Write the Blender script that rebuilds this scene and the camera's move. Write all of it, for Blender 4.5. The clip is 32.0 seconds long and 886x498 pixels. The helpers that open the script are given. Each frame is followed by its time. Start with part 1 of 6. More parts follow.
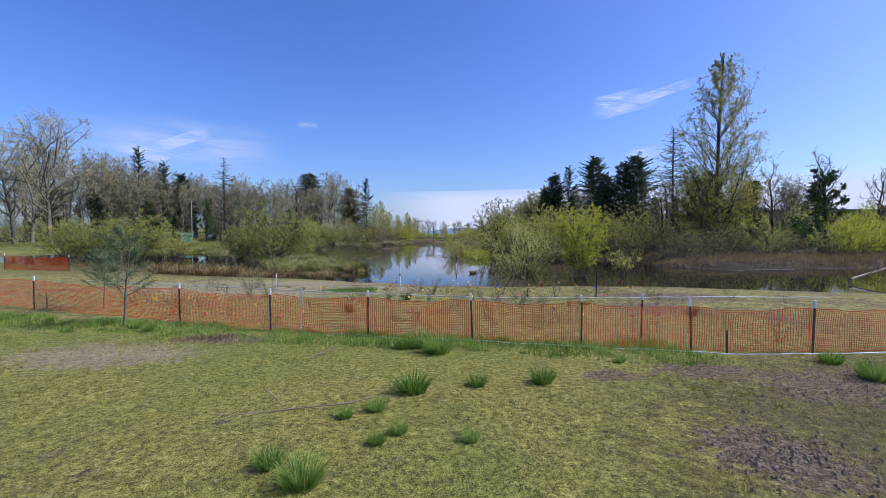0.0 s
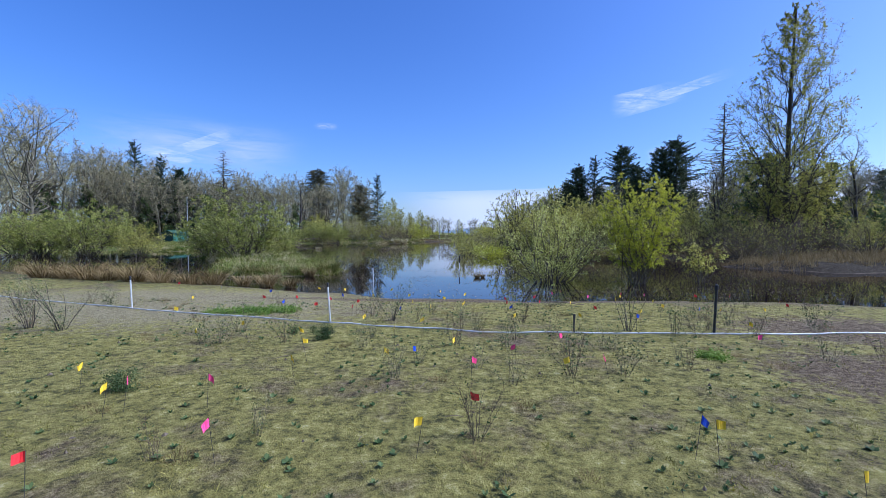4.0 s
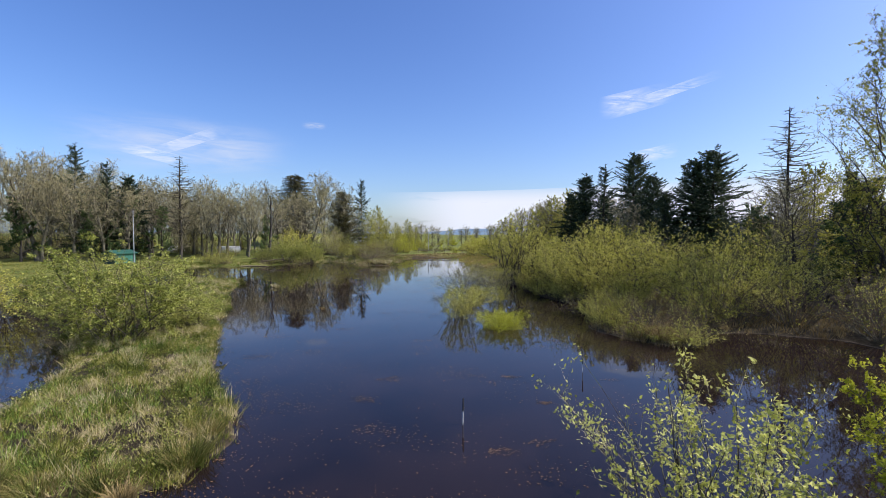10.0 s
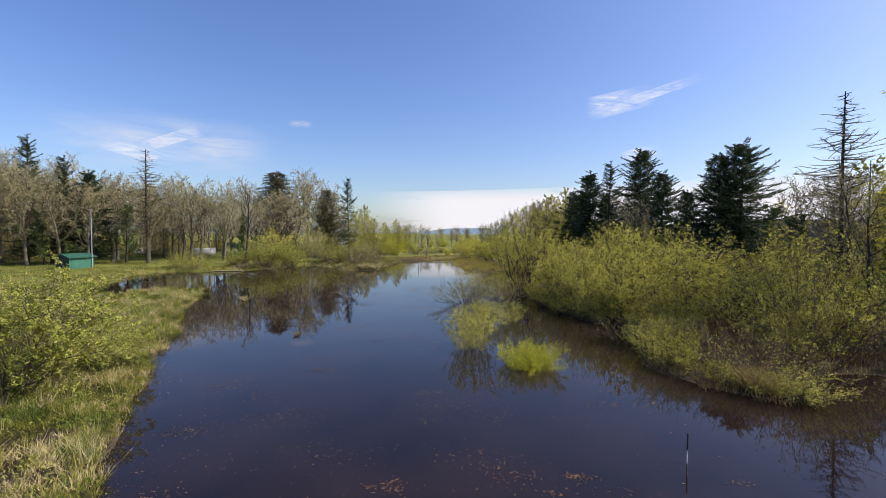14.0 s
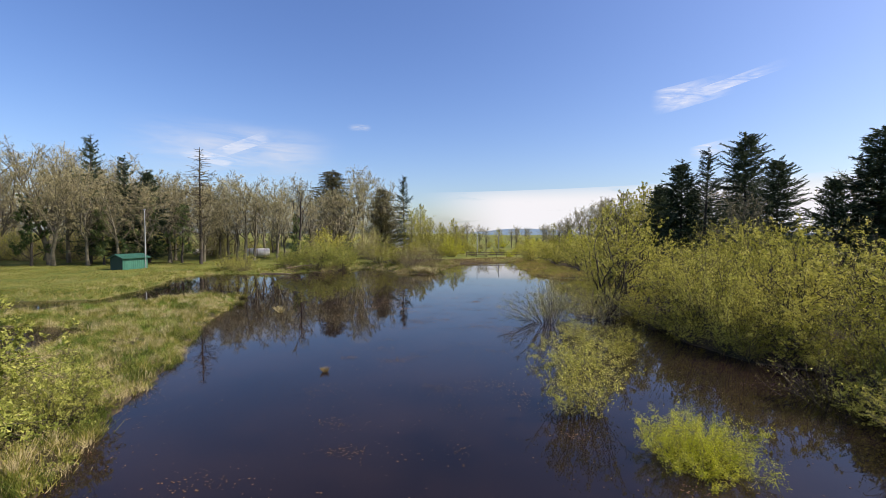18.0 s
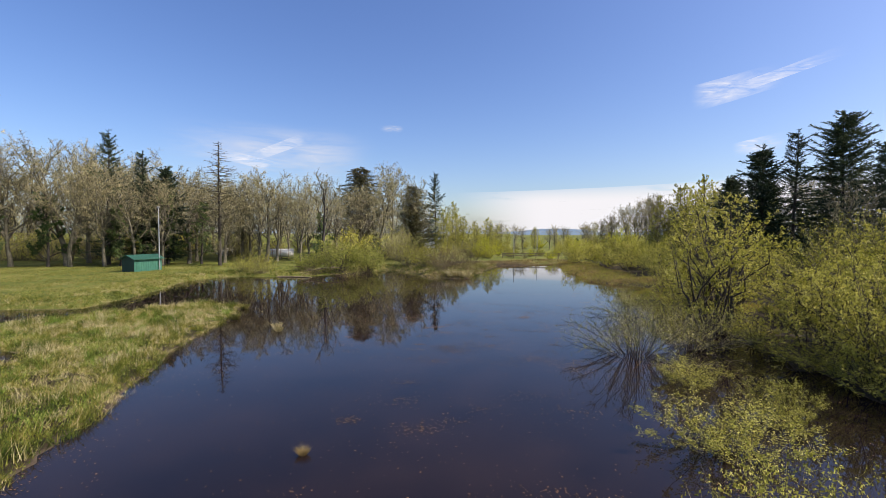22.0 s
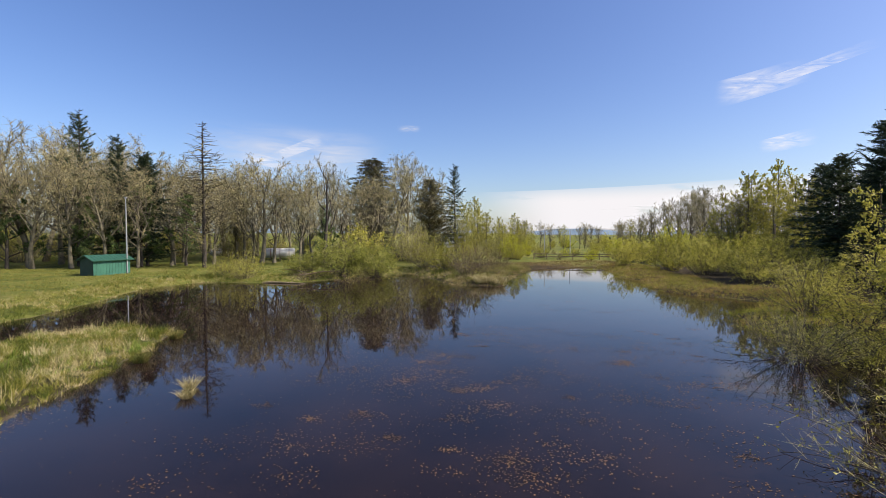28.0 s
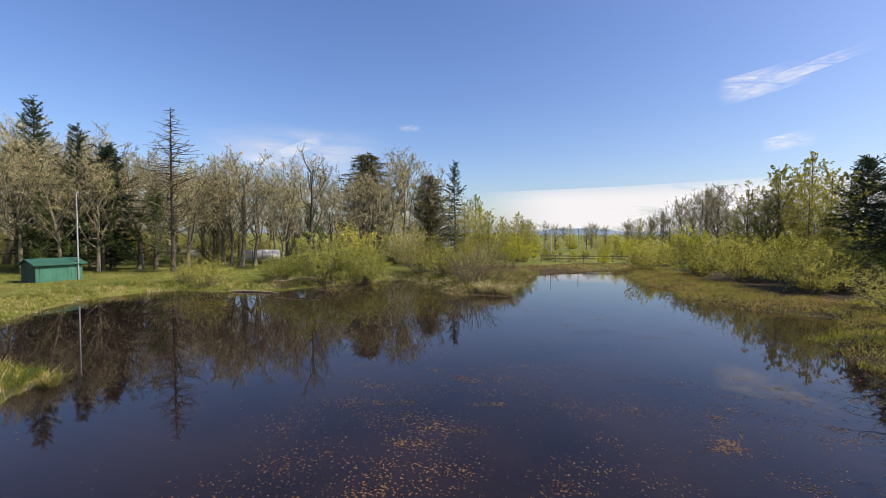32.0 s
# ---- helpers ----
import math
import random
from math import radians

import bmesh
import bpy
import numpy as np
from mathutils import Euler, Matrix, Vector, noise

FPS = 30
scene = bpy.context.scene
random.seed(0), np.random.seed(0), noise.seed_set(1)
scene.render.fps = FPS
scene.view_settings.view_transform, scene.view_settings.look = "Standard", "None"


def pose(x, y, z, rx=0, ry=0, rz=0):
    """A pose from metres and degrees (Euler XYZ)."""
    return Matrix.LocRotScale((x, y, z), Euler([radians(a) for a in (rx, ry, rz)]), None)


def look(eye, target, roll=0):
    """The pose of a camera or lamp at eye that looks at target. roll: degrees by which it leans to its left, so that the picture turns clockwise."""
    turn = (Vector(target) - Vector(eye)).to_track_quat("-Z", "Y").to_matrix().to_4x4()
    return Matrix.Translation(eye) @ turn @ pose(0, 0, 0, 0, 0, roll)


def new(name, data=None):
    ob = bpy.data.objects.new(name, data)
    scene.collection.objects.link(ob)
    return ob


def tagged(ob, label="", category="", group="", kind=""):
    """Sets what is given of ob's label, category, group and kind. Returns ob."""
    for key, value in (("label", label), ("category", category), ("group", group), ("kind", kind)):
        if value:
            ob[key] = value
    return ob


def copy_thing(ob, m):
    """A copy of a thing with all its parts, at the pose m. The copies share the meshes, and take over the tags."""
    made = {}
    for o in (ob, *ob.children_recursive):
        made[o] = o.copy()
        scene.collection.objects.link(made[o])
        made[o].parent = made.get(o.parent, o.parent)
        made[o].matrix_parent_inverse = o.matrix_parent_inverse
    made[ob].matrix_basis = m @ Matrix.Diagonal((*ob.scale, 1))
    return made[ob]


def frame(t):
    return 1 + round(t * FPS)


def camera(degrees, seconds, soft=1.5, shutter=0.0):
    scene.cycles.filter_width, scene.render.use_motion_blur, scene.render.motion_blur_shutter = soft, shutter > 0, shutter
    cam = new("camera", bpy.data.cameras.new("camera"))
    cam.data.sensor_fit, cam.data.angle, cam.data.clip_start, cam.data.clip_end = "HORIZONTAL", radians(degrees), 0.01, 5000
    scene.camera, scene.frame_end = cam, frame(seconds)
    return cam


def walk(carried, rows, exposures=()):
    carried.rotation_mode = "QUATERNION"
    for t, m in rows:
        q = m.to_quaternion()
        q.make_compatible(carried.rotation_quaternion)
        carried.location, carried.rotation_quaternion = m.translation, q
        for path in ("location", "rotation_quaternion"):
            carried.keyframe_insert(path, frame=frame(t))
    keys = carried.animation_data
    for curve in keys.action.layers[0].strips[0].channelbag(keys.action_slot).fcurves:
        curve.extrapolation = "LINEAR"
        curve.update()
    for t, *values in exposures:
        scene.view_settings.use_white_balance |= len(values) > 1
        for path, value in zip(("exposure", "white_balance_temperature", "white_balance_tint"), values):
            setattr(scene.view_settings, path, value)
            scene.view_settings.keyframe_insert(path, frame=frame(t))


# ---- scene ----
EXPOSURES = [(0.0, 0.22, 5300, 21), (2.5, 0.26, 5050, 18), (4.5, 0.3, 4900, 16), (8.0, 0.42, 5450, 16), (9.5, 0.45, 5850, 14), (12.0, 0.5, 6600, 14), (20.0, 0.5, 6750, 14), (32.0, 0.5, 6900, 14)]
cam = camera(89.9, 32.0, soft=0.5)
PATH = [
    (0.0, -0.000, -0.000, 2.341, -0.00, -1.96, -0.03),
    (0.5, -0.109, 1.009, 2.404, 0.16, -1.98, -0.02),
    (1.0, -0.165, 2.015, 2.364, 0.23, -1.99, -0.01),
    (1.5, -0.079, 3.119, 2.324, 0.27, -1.97, -0.00),
    (2.0, 0.141, 4.246, 2.281, 0.19, -1.97, -0.01),
    (2.5, 0.422, 5.315, 2.250, 0.25, -1.96, 0.01),
    (4.5, 1.377, 9.459, 1.710, 2.78, -1.93, 0.05),
    (5.0, 1.751, 10.677, 1.708, 2.87, -1.88, 0.04),
    (5.5, 2.025, 11.835, 1.791, 2.94, -1.87, 0.02),
    (6.0, 2.122, 12.910, 2.057, 2.90, -1.85, 0.02),
    (6.5, 2.089, 14.008, 2.437, 2.87, -1.91, 0.05),
    (7.0, 1.962, 15.079, 2.864, 2.77, -1.94, 0.05),
    (7.5, 1.676, 16.043, 3.332, 2.50, -1.95, 0.04),
    (8.0, 1.377, 16.919, 3.801, 1.88, -1.95, 0.02),
    (8.5, 1.146, 17.789, 4.310, 1.21, -1.96, 0.02),
    (9.0, 0.992, 18.758, 4.798, 1.18, -1.96, 0.02),
    (9.5, 0.814, 19.633, 5.164, 1.12, -1.92, 0.03),
    (10.0, 0.627, 20.460, 5.361, 0.90, -1.92, 0.02),
    (10.5, 0.446, 21.276, 5.475, 0.60, -1.91, 0.01),
    (11.0, 0.289, 22.072, 5.528, 0.24, -1.93, -0.00),
    (11.5, 0.161, 22.845, 5.558, -0.37, -1.93, 0.00),
    (12.0, 0.040, 23.631, 5.604, -0.50, -1.94, -0.01),
    (12.5, -0.083, 24.439, 5.658, -0.58, -1.96, -0.02),
    (13.0, -0.196, 25.254, 5.704, -0.55, -2.00, -0.04),
    (13.5, -0.337, 26.123, 5.764, -0.71, -1.99, -0.06),
    (15.5, -1.049, 30.090, 5.661, -0.77, -2.01, -0.04),
    (16.0, -1.130, 31.084, 5.631, -0.53, -2.03, -0.03),
    (16.5, -1.314, 32.098, 5.630, 3.36, -1.98, -0.03),
    (17.0, -1.466, 33.068, 5.606, 4.51, -1.95, -0.04),
    (17.5, -1.580, 34.003, 5.615, 5.08, -1.93, -0.04),
    (18.0, -1.660, 34.930, 5.665, 6.43, -1.92, -0.05),
    (18.5, -1.757, 35.845, 5.705, 7.13, -1.89, -0.05),
    (19.0, -1.869, 36.783, 5.748, 7.28, -1.90, -0.05),
    (19.5, -1.979, 37.672, 5.787, 8.06, -1.89, -0.06),
    (20.0, -2.182, 38.593, 5.770, 8.43, -1.92, -0.06),
    (20.5, -2.491, 39.626, 5.715, 9.73, -1.92, -0.05),
    (21.0, -2.727, 40.671, 5.643, 10.43, -1.94, -0.05),
    (21.5, -2.887, 41.601, 5.583, 10.57, -1.92, -0.04),
    (22.0, -3.109, 42.527, 5.522, 10.51, -1.90, -0.02),
    (22.5, -3.350, 43.516, 5.489, 10.59, -1.88, -0.00),
    (23.0, -3.579, 44.490, 5.340, 10.80, -1.87, -0.01),
    (23.5, -3.795, 45.545, 5.211, 10.95, -1.87, -0.00),
    (24.0, -4.009, 46.635, 5.158, 11.06, -1.87, 0.01),
    (24.5, -4.232, 47.707, 5.192, 11.18, -1.87, 0.01),
    (25.0, -4.485, 48.747, 5.268, 11.34, -1.87, 0.02),
    (25.5, -4.760, 49.755, 5.312, 11.45, -1.87, 0.02),
    (27.5, -6.078, 53.571, 5.037, 12.41, -1.88, 0.02),
    (28.0, -6.359, 54.551, 5.012, 12.68, -1.89, 0.02),
    (28.5, -6.589, 55.500, 5.013, 12.76, -1.90, 0.02),
    (29.0, -6.780, 56.433, 5.039, 12.83, -1.90, 0.00),
    (29.5, -6.969, 57.322, 5.065, 12.80, -1.90, -0.00),
    (30.0, -7.139, 58.186, 5.074, 12.95, -1.90, -0.01),
    (30.5, -7.271, 59.040, 5.068, 13.00, -1.91, -0.01),
    (31.0, -7.398, 59.846, 5.041, 12.90, -1.90, -0.01),
    (31.5, -7.542, 60.634, 5.042, 12.72, -1.89, 0.00),
    (32.0, -7.693, 61.456, 5.070, 12.70, -1.91, 0.02),
]
walk(cam, [(t, pose(x, y, z, 90 + pitch, roll, yaw)) for t, x, y, z, yaw, pitch, roll in PATH], EXPOSURES)

# ---- world and sun ----
SUN_AZ, SUN_EL = 92.0, 44.0          # degrees clockwise from straight ahead, and up
world = bpy.data.worlds.new("sky")
scene.world = world
world.use_nodes = True
sky = world.node_tree.nodes.new("ShaderNodeTexSky")
sky.sky_type, sky.sun_disc = "NISHITA", False
sky.sun_elevation, sky.sun_rotation = radians(SUN_EL), radians(SUN_AZ)
sky.air_density, sky.dust_density, sky.ozone_density, sky.altitude = 1.0, 1.9, 4.0, 100.0
deep = world.node_tree.nodes.new("ShaderNodeHueSaturation")
deep.inputs["Saturation"].default_value, deep.inputs["Hue"].default_value = 1.17, 0.511
world.node_tree.links.new(sky.outputs[0], deep.inputs["Color"])
world.node_tree.links.new(deep.outputs[0], world.node_tree.nodes["Background"].inputs[0])
world.node_tree.nodes["Background"].inputs[1].default_value = 0.135
sun = new("sun", bpy.data.lights.new("sun", "SUN"))
sun.data.energy, sun.data.angle, sun.data.color = 4.6, radians(0.53), (1.0, 0.95, 0.86)
sa, se = radians(SUN_AZ), radians(SUN_EL)
sun.matrix_world = look((0, 0, 60), (-math.sin(sa) * math.cos(se), -math.cos(sa) * math.cos(se), 60 - math.sin(se)))


# ---- materials ----
def nodes_of(name):
    m = bpy.data.materials.new(name)
    m.use_nodes = True
    return m, m.node_tree.nodes, m.node_tree.links, m.node_tree.nodes["Principled BSDF"]


def ramp(nodes, stops):
    r = nodes.new("ShaderNodeValToRGB")
    while len(r.color_ramp.elements) < len(stops):
        r.color_ramp.elements.new(0.5)
    for e, (at, c) in zip(r.color_ramp.elements, stops):
        e.position, e.color = at, (*c, 1)
    return r


def noise_tex(nodes, links, scale, detail=4.0, rough=0.6, coord=None):
    n = nodes.new("ShaderNodeTexNoise")
    n.inputs["Scale"].default_value, n.inputs["Detail"].default_value, n.inputs["Roughness"].default_value = scale, detail, rough
    if coord:
        links.new(coord, n.inputs["Vector"])
    return n


def surface(name, dark, light, scale=3.0, rough=0.8, bump=0.3, metal=0.0, fine=30.0):
    """Two-scale mottled surface with grain in the relief."""
    m, nodes, links, b = nodes_of(name)
    co = nodes.new("ShaderNodeTexCoord").outputs["Object"]
    a, f = noise_tex(nodes, links, scale, 5, 0.65, co), noise_tex(nodes, links, fine, 3, 0.6, co)
    mix = nodes.new("ShaderNodeMath")
    mix.operation = "MULTIPLY_ADD"
    links.new(f.outputs["Fac"], mix.inputs[0])
    mix.inputs[1].default_value = 0.5
    links.new(a.outputs["Fac"], mix.inputs[2])
    r = ramp(nodes, [(0.5, dark), (1.0, light)])
    links.new(mix.outputs[0], r.inputs[0])
    links.new(r.outputs[0], b.inputs["Base Color"])
    b.inputs["Roughness"].default_value, b.inputs["Metallic"].default_value = rough, metal
    bp = nodes.new("ShaderNodeBump")
    bp.inputs["Strength"].default_value, bp.inputs["Distance"].default_value = bump, 0.02
    links.new(f.outputs["Fac"], bp.inputs["Height"])
    links.new(bp.outputs[0], b.inputs["Normal"])
    return m


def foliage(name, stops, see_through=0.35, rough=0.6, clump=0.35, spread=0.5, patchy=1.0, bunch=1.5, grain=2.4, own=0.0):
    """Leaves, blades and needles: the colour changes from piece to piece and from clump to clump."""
    m, nodes, links, b = nodes_of(name)
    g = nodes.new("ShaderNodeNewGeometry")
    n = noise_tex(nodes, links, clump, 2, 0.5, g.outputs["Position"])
    o = nodes.new("ShaderNodeObjectInfo")
    s1 = nodes.new("ShaderNodeMath")
    s1.operation = "MULTIPLY_ADD"
    links.new(g.outputs["Random Per Island"], s1.inputs[0])
    s1.inputs[1].default_value = spread
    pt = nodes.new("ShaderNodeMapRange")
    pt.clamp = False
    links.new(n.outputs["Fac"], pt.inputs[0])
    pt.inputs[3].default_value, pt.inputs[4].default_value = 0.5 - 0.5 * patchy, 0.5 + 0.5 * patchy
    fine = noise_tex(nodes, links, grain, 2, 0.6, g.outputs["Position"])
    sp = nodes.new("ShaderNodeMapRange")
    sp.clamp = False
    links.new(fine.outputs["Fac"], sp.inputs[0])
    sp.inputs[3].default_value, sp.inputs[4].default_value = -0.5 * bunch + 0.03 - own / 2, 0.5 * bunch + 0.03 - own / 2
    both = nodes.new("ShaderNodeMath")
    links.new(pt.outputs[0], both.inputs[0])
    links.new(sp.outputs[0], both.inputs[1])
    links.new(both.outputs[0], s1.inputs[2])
    s2 = nodes.new("ShaderNodeMath")
    s2.operation = "MULTIPLY_ADD"
    links.new(o.outputs["Random"], s2.inputs[0])
    s2.inputs[1].default_value = own
    links.new(s1.outputs[0], s2.inputs[2])
    r = ramp(nodes, stops)
    links.new(s2.outputs[0], r.inputs[0])
    links.new(r.outputs[0], b.inputs["Base Color"])
    b.inputs["Roughness"].default_value = rough
    b.inputs["Specular IOR Level"].default_value = 0.25
    if see_through:
        t = nodes.new("ShaderNodeBsdfTranslucent")
        links.new(r.outputs[0], t.inputs[0])
        mx = nodes.new("ShaderNodeMixShader")
        mx.inputs[0].default_value = see_through
        links.new(b.outputs[0], mx.inputs[1])
        links.new(t.outputs[0], mx.inputs[2])
        links.new(mx.outputs[0], nodes["Material Output"].inputs[0])
    return m


BARK = surface("bark", (0.055, 0.048, 0.032), (0.21, 0.182, 0.12), 2.0, 0.9, 0.8)
BARK_DARK = surface("dark_bark", (0.022, 0.018, 0.014), (0.075, 0.06, 0.046), 2.0, 0.9, 0.8)
STEM = surface("willow_stem", (0.05, 0.042, 0.025), (0.15, 0.125, 0.07), 4.0, 0.85, 0.4)
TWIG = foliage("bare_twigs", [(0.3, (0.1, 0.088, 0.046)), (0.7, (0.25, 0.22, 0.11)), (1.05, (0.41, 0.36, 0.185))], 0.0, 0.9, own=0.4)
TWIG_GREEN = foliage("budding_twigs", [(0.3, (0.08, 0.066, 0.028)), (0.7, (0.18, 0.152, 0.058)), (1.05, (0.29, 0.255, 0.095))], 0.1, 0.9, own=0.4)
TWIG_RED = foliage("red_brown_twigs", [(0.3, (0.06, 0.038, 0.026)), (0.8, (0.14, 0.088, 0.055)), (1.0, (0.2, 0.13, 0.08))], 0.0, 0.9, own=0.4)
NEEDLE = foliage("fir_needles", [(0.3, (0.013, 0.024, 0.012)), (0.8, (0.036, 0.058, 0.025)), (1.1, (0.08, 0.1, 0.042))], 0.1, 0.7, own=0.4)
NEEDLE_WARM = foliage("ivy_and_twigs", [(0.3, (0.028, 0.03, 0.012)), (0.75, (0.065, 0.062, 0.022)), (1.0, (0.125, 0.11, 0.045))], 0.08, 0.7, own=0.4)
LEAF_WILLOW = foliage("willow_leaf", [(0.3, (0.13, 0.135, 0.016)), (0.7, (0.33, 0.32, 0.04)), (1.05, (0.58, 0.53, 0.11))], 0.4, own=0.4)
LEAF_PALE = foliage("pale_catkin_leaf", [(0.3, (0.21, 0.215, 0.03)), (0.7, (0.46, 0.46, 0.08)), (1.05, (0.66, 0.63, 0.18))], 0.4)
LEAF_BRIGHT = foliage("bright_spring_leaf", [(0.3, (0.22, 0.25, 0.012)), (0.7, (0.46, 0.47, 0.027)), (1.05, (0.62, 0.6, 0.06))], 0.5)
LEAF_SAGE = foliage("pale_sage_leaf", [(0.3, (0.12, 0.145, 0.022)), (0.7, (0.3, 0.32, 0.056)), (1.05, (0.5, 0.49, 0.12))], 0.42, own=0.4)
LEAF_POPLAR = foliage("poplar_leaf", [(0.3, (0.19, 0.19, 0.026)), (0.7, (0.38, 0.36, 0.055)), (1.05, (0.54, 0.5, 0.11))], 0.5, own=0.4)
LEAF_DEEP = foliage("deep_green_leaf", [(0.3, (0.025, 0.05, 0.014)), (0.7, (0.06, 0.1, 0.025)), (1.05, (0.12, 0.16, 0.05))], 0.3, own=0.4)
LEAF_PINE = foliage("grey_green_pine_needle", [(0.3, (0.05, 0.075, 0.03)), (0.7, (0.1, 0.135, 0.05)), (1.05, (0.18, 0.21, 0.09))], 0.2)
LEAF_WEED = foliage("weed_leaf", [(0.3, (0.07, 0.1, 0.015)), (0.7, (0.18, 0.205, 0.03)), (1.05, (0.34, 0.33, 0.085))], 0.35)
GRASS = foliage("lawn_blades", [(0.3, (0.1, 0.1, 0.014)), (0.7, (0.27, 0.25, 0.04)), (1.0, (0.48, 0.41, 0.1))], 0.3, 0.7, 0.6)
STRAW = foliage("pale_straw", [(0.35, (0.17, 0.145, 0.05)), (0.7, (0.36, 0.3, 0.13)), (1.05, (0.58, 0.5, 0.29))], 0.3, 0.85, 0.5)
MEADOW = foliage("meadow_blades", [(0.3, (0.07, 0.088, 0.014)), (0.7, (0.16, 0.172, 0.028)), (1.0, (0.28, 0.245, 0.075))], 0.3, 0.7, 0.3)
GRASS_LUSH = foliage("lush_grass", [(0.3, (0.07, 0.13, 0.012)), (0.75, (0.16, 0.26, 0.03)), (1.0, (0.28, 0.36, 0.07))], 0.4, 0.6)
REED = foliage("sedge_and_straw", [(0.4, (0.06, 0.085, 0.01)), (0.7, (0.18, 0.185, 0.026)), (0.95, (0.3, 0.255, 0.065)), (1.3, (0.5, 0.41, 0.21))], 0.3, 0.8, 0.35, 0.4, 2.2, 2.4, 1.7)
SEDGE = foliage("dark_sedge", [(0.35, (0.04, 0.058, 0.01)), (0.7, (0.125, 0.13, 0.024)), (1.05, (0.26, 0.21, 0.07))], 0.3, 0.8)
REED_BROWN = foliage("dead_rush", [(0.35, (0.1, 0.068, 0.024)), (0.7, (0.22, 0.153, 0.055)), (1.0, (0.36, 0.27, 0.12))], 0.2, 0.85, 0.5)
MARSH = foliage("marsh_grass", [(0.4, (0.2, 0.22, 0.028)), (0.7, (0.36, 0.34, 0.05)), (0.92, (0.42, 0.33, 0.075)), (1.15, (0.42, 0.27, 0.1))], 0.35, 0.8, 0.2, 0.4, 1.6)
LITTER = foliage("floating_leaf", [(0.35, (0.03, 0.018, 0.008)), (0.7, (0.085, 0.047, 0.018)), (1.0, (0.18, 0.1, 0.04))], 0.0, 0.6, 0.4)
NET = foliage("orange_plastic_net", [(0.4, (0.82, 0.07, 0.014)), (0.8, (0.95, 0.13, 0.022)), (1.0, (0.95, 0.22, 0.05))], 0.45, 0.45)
STEEL = surface("dark_steel", (0.03, 0.028, 0.025), (0.09, 0.075, 0.06), 6.0, 0.6, 0.3, 0.3)
POST_WHITE = surface("white_post_paint", (0.5, 0.5, 0.48), (0.8, 0.8, 0.77), 6.0, 0.5, 0.1)
PVC = surface("white_pvc", (0.35, 0.35, 0.33), (0.75, 0.75, 0.72), 4.0, 0.35, 0.05)
RUBBER = surface("black_rubber", (0.012, 0.012, 0.012), (0.03, 0.03, 0.03), 8.0, 0.6, 0.1)
FLAG_RED = surface("red_vinyl", (0.62, 0.015, 0.02), (0.85, 0.04, 0.04), 9.0, 0.4, 0.1)
FLAG_PINK = surface("pink_vinyl", (0.8, 0.03, 0.16), (0.95, 0.1, 0.3), 9.0, 0.4, 0.1)
FLAG_YELLOW = surface("yellow_vinyl", (0.8, 0.5, 0.01), (0.95, 0.68, 0.03), 9.0, 0.4, 0.1)
FLAG_BLUE = surface("blue_vinyl", (0.01, 0.04, 0.4), (0.03, 0.09, 0.62), 9.0, 0.4, 0.1)
# one green paint in two tones: shade and sunlight put into the colour
GREEN_WALL_SHADED = surface("green_painted_boards", (0.004, 0.026, 0.018), (0.01, 0.05, 0.034), 1.5, 0.6, 0.2)
GREEN_WALL_SUNLIT = surface("pale_green_painted_boards", (0.02, 0.1, 0.065), (0.04, 0.15, 0.1), 1.5, 0.6, 0.2)
GREEN_ROOF = surface("green_roof_metal", (0.016, 0.07, 0.046), (0.035, 0.11, 0.075), 1.5, 0.4, 0.1)
GALV = surface("galvanised_steel", (0.3, 0.31, 0.32), (0.5, 0.51, 0.52), 3.0, 0.45, 0.1, 0.6)
WHITE_HULL = surface("weathered_white_paint", (0.55, 0.51, 0.45), (0.84, 0.82, 0.78), 1.2, 0.5, 0.2)
RUST = surface("rust", (0.1, 0.035, 0.015), (0.3, 0.13, 0.06), 3.0, 0.9, 0.4)
TIMBER = surface("weathered_timber", (0.13, 0.09, 0.055), (0.3, 0.23, 0.15), 3.0, 0.85, 0.4)
CONCRETE = surface("pale_wall_panel", (0.5, 0.5, 0.48), (0.72, 0.72, 0.7), 0.6, 0.8, 0.1)
ROOF_GREY = surface("grey_roof_sheet", (0.05, 0.055, 0.065), (0.1, 0.105, 0.12), 0.3, 0.6, 0.1)
# the haze of distance is mixed into the hills' base colour
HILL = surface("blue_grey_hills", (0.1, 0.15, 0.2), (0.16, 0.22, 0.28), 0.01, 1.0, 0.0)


# ---- building tools ----
class Build:
    """Collects vertices and faces of one mesh."""

    def __init__(self):
        self.v, self.f, self.n = [], [], 0

    def add(self, v, f):
        v = np.asarray(v, float).reshape(-1, 3)
        self.v.append(v)
        if isinstance(f, list):
            for size in sorted({len(q) for q in f}):
                self.f.append(np.array([q for q in f if len(q) == size], int) + self.n)
        else:
            self.f.append(np.asarray(f, int) + self.n)
        self.n += len(v)
        return self

    def mesh(self, name, material, smooth=False):
        me = bpy.data.meshes.new(name)
        faces = [q for f in self.f for q in f.tolist()]
        me.from_pydata(np.concatenate(self.v).tolist() if self.v else [], [], faces)
        me.materials.append(material)
        if smooth:
            me.polygons.foreach_set("use_smooth", np.ones(len(me.polygons), bool))
        me.update()
        return me


def part(name, build, material, parent, label="", smooth=False):
    ob = new(name, build.mesh(name, material, smooth) if isinstance(build, Build) else build)
    ob.parent = parent
    return tagged(ob, label) if label else ob


def thing(name, label, category, group="", kind="", m=None):
    ob = new(name)
    ob.empty_display_size = 0.2
    if m is not None:
        ob.matrix_basis = m
    return tagged(ob, label, category, group, kind)


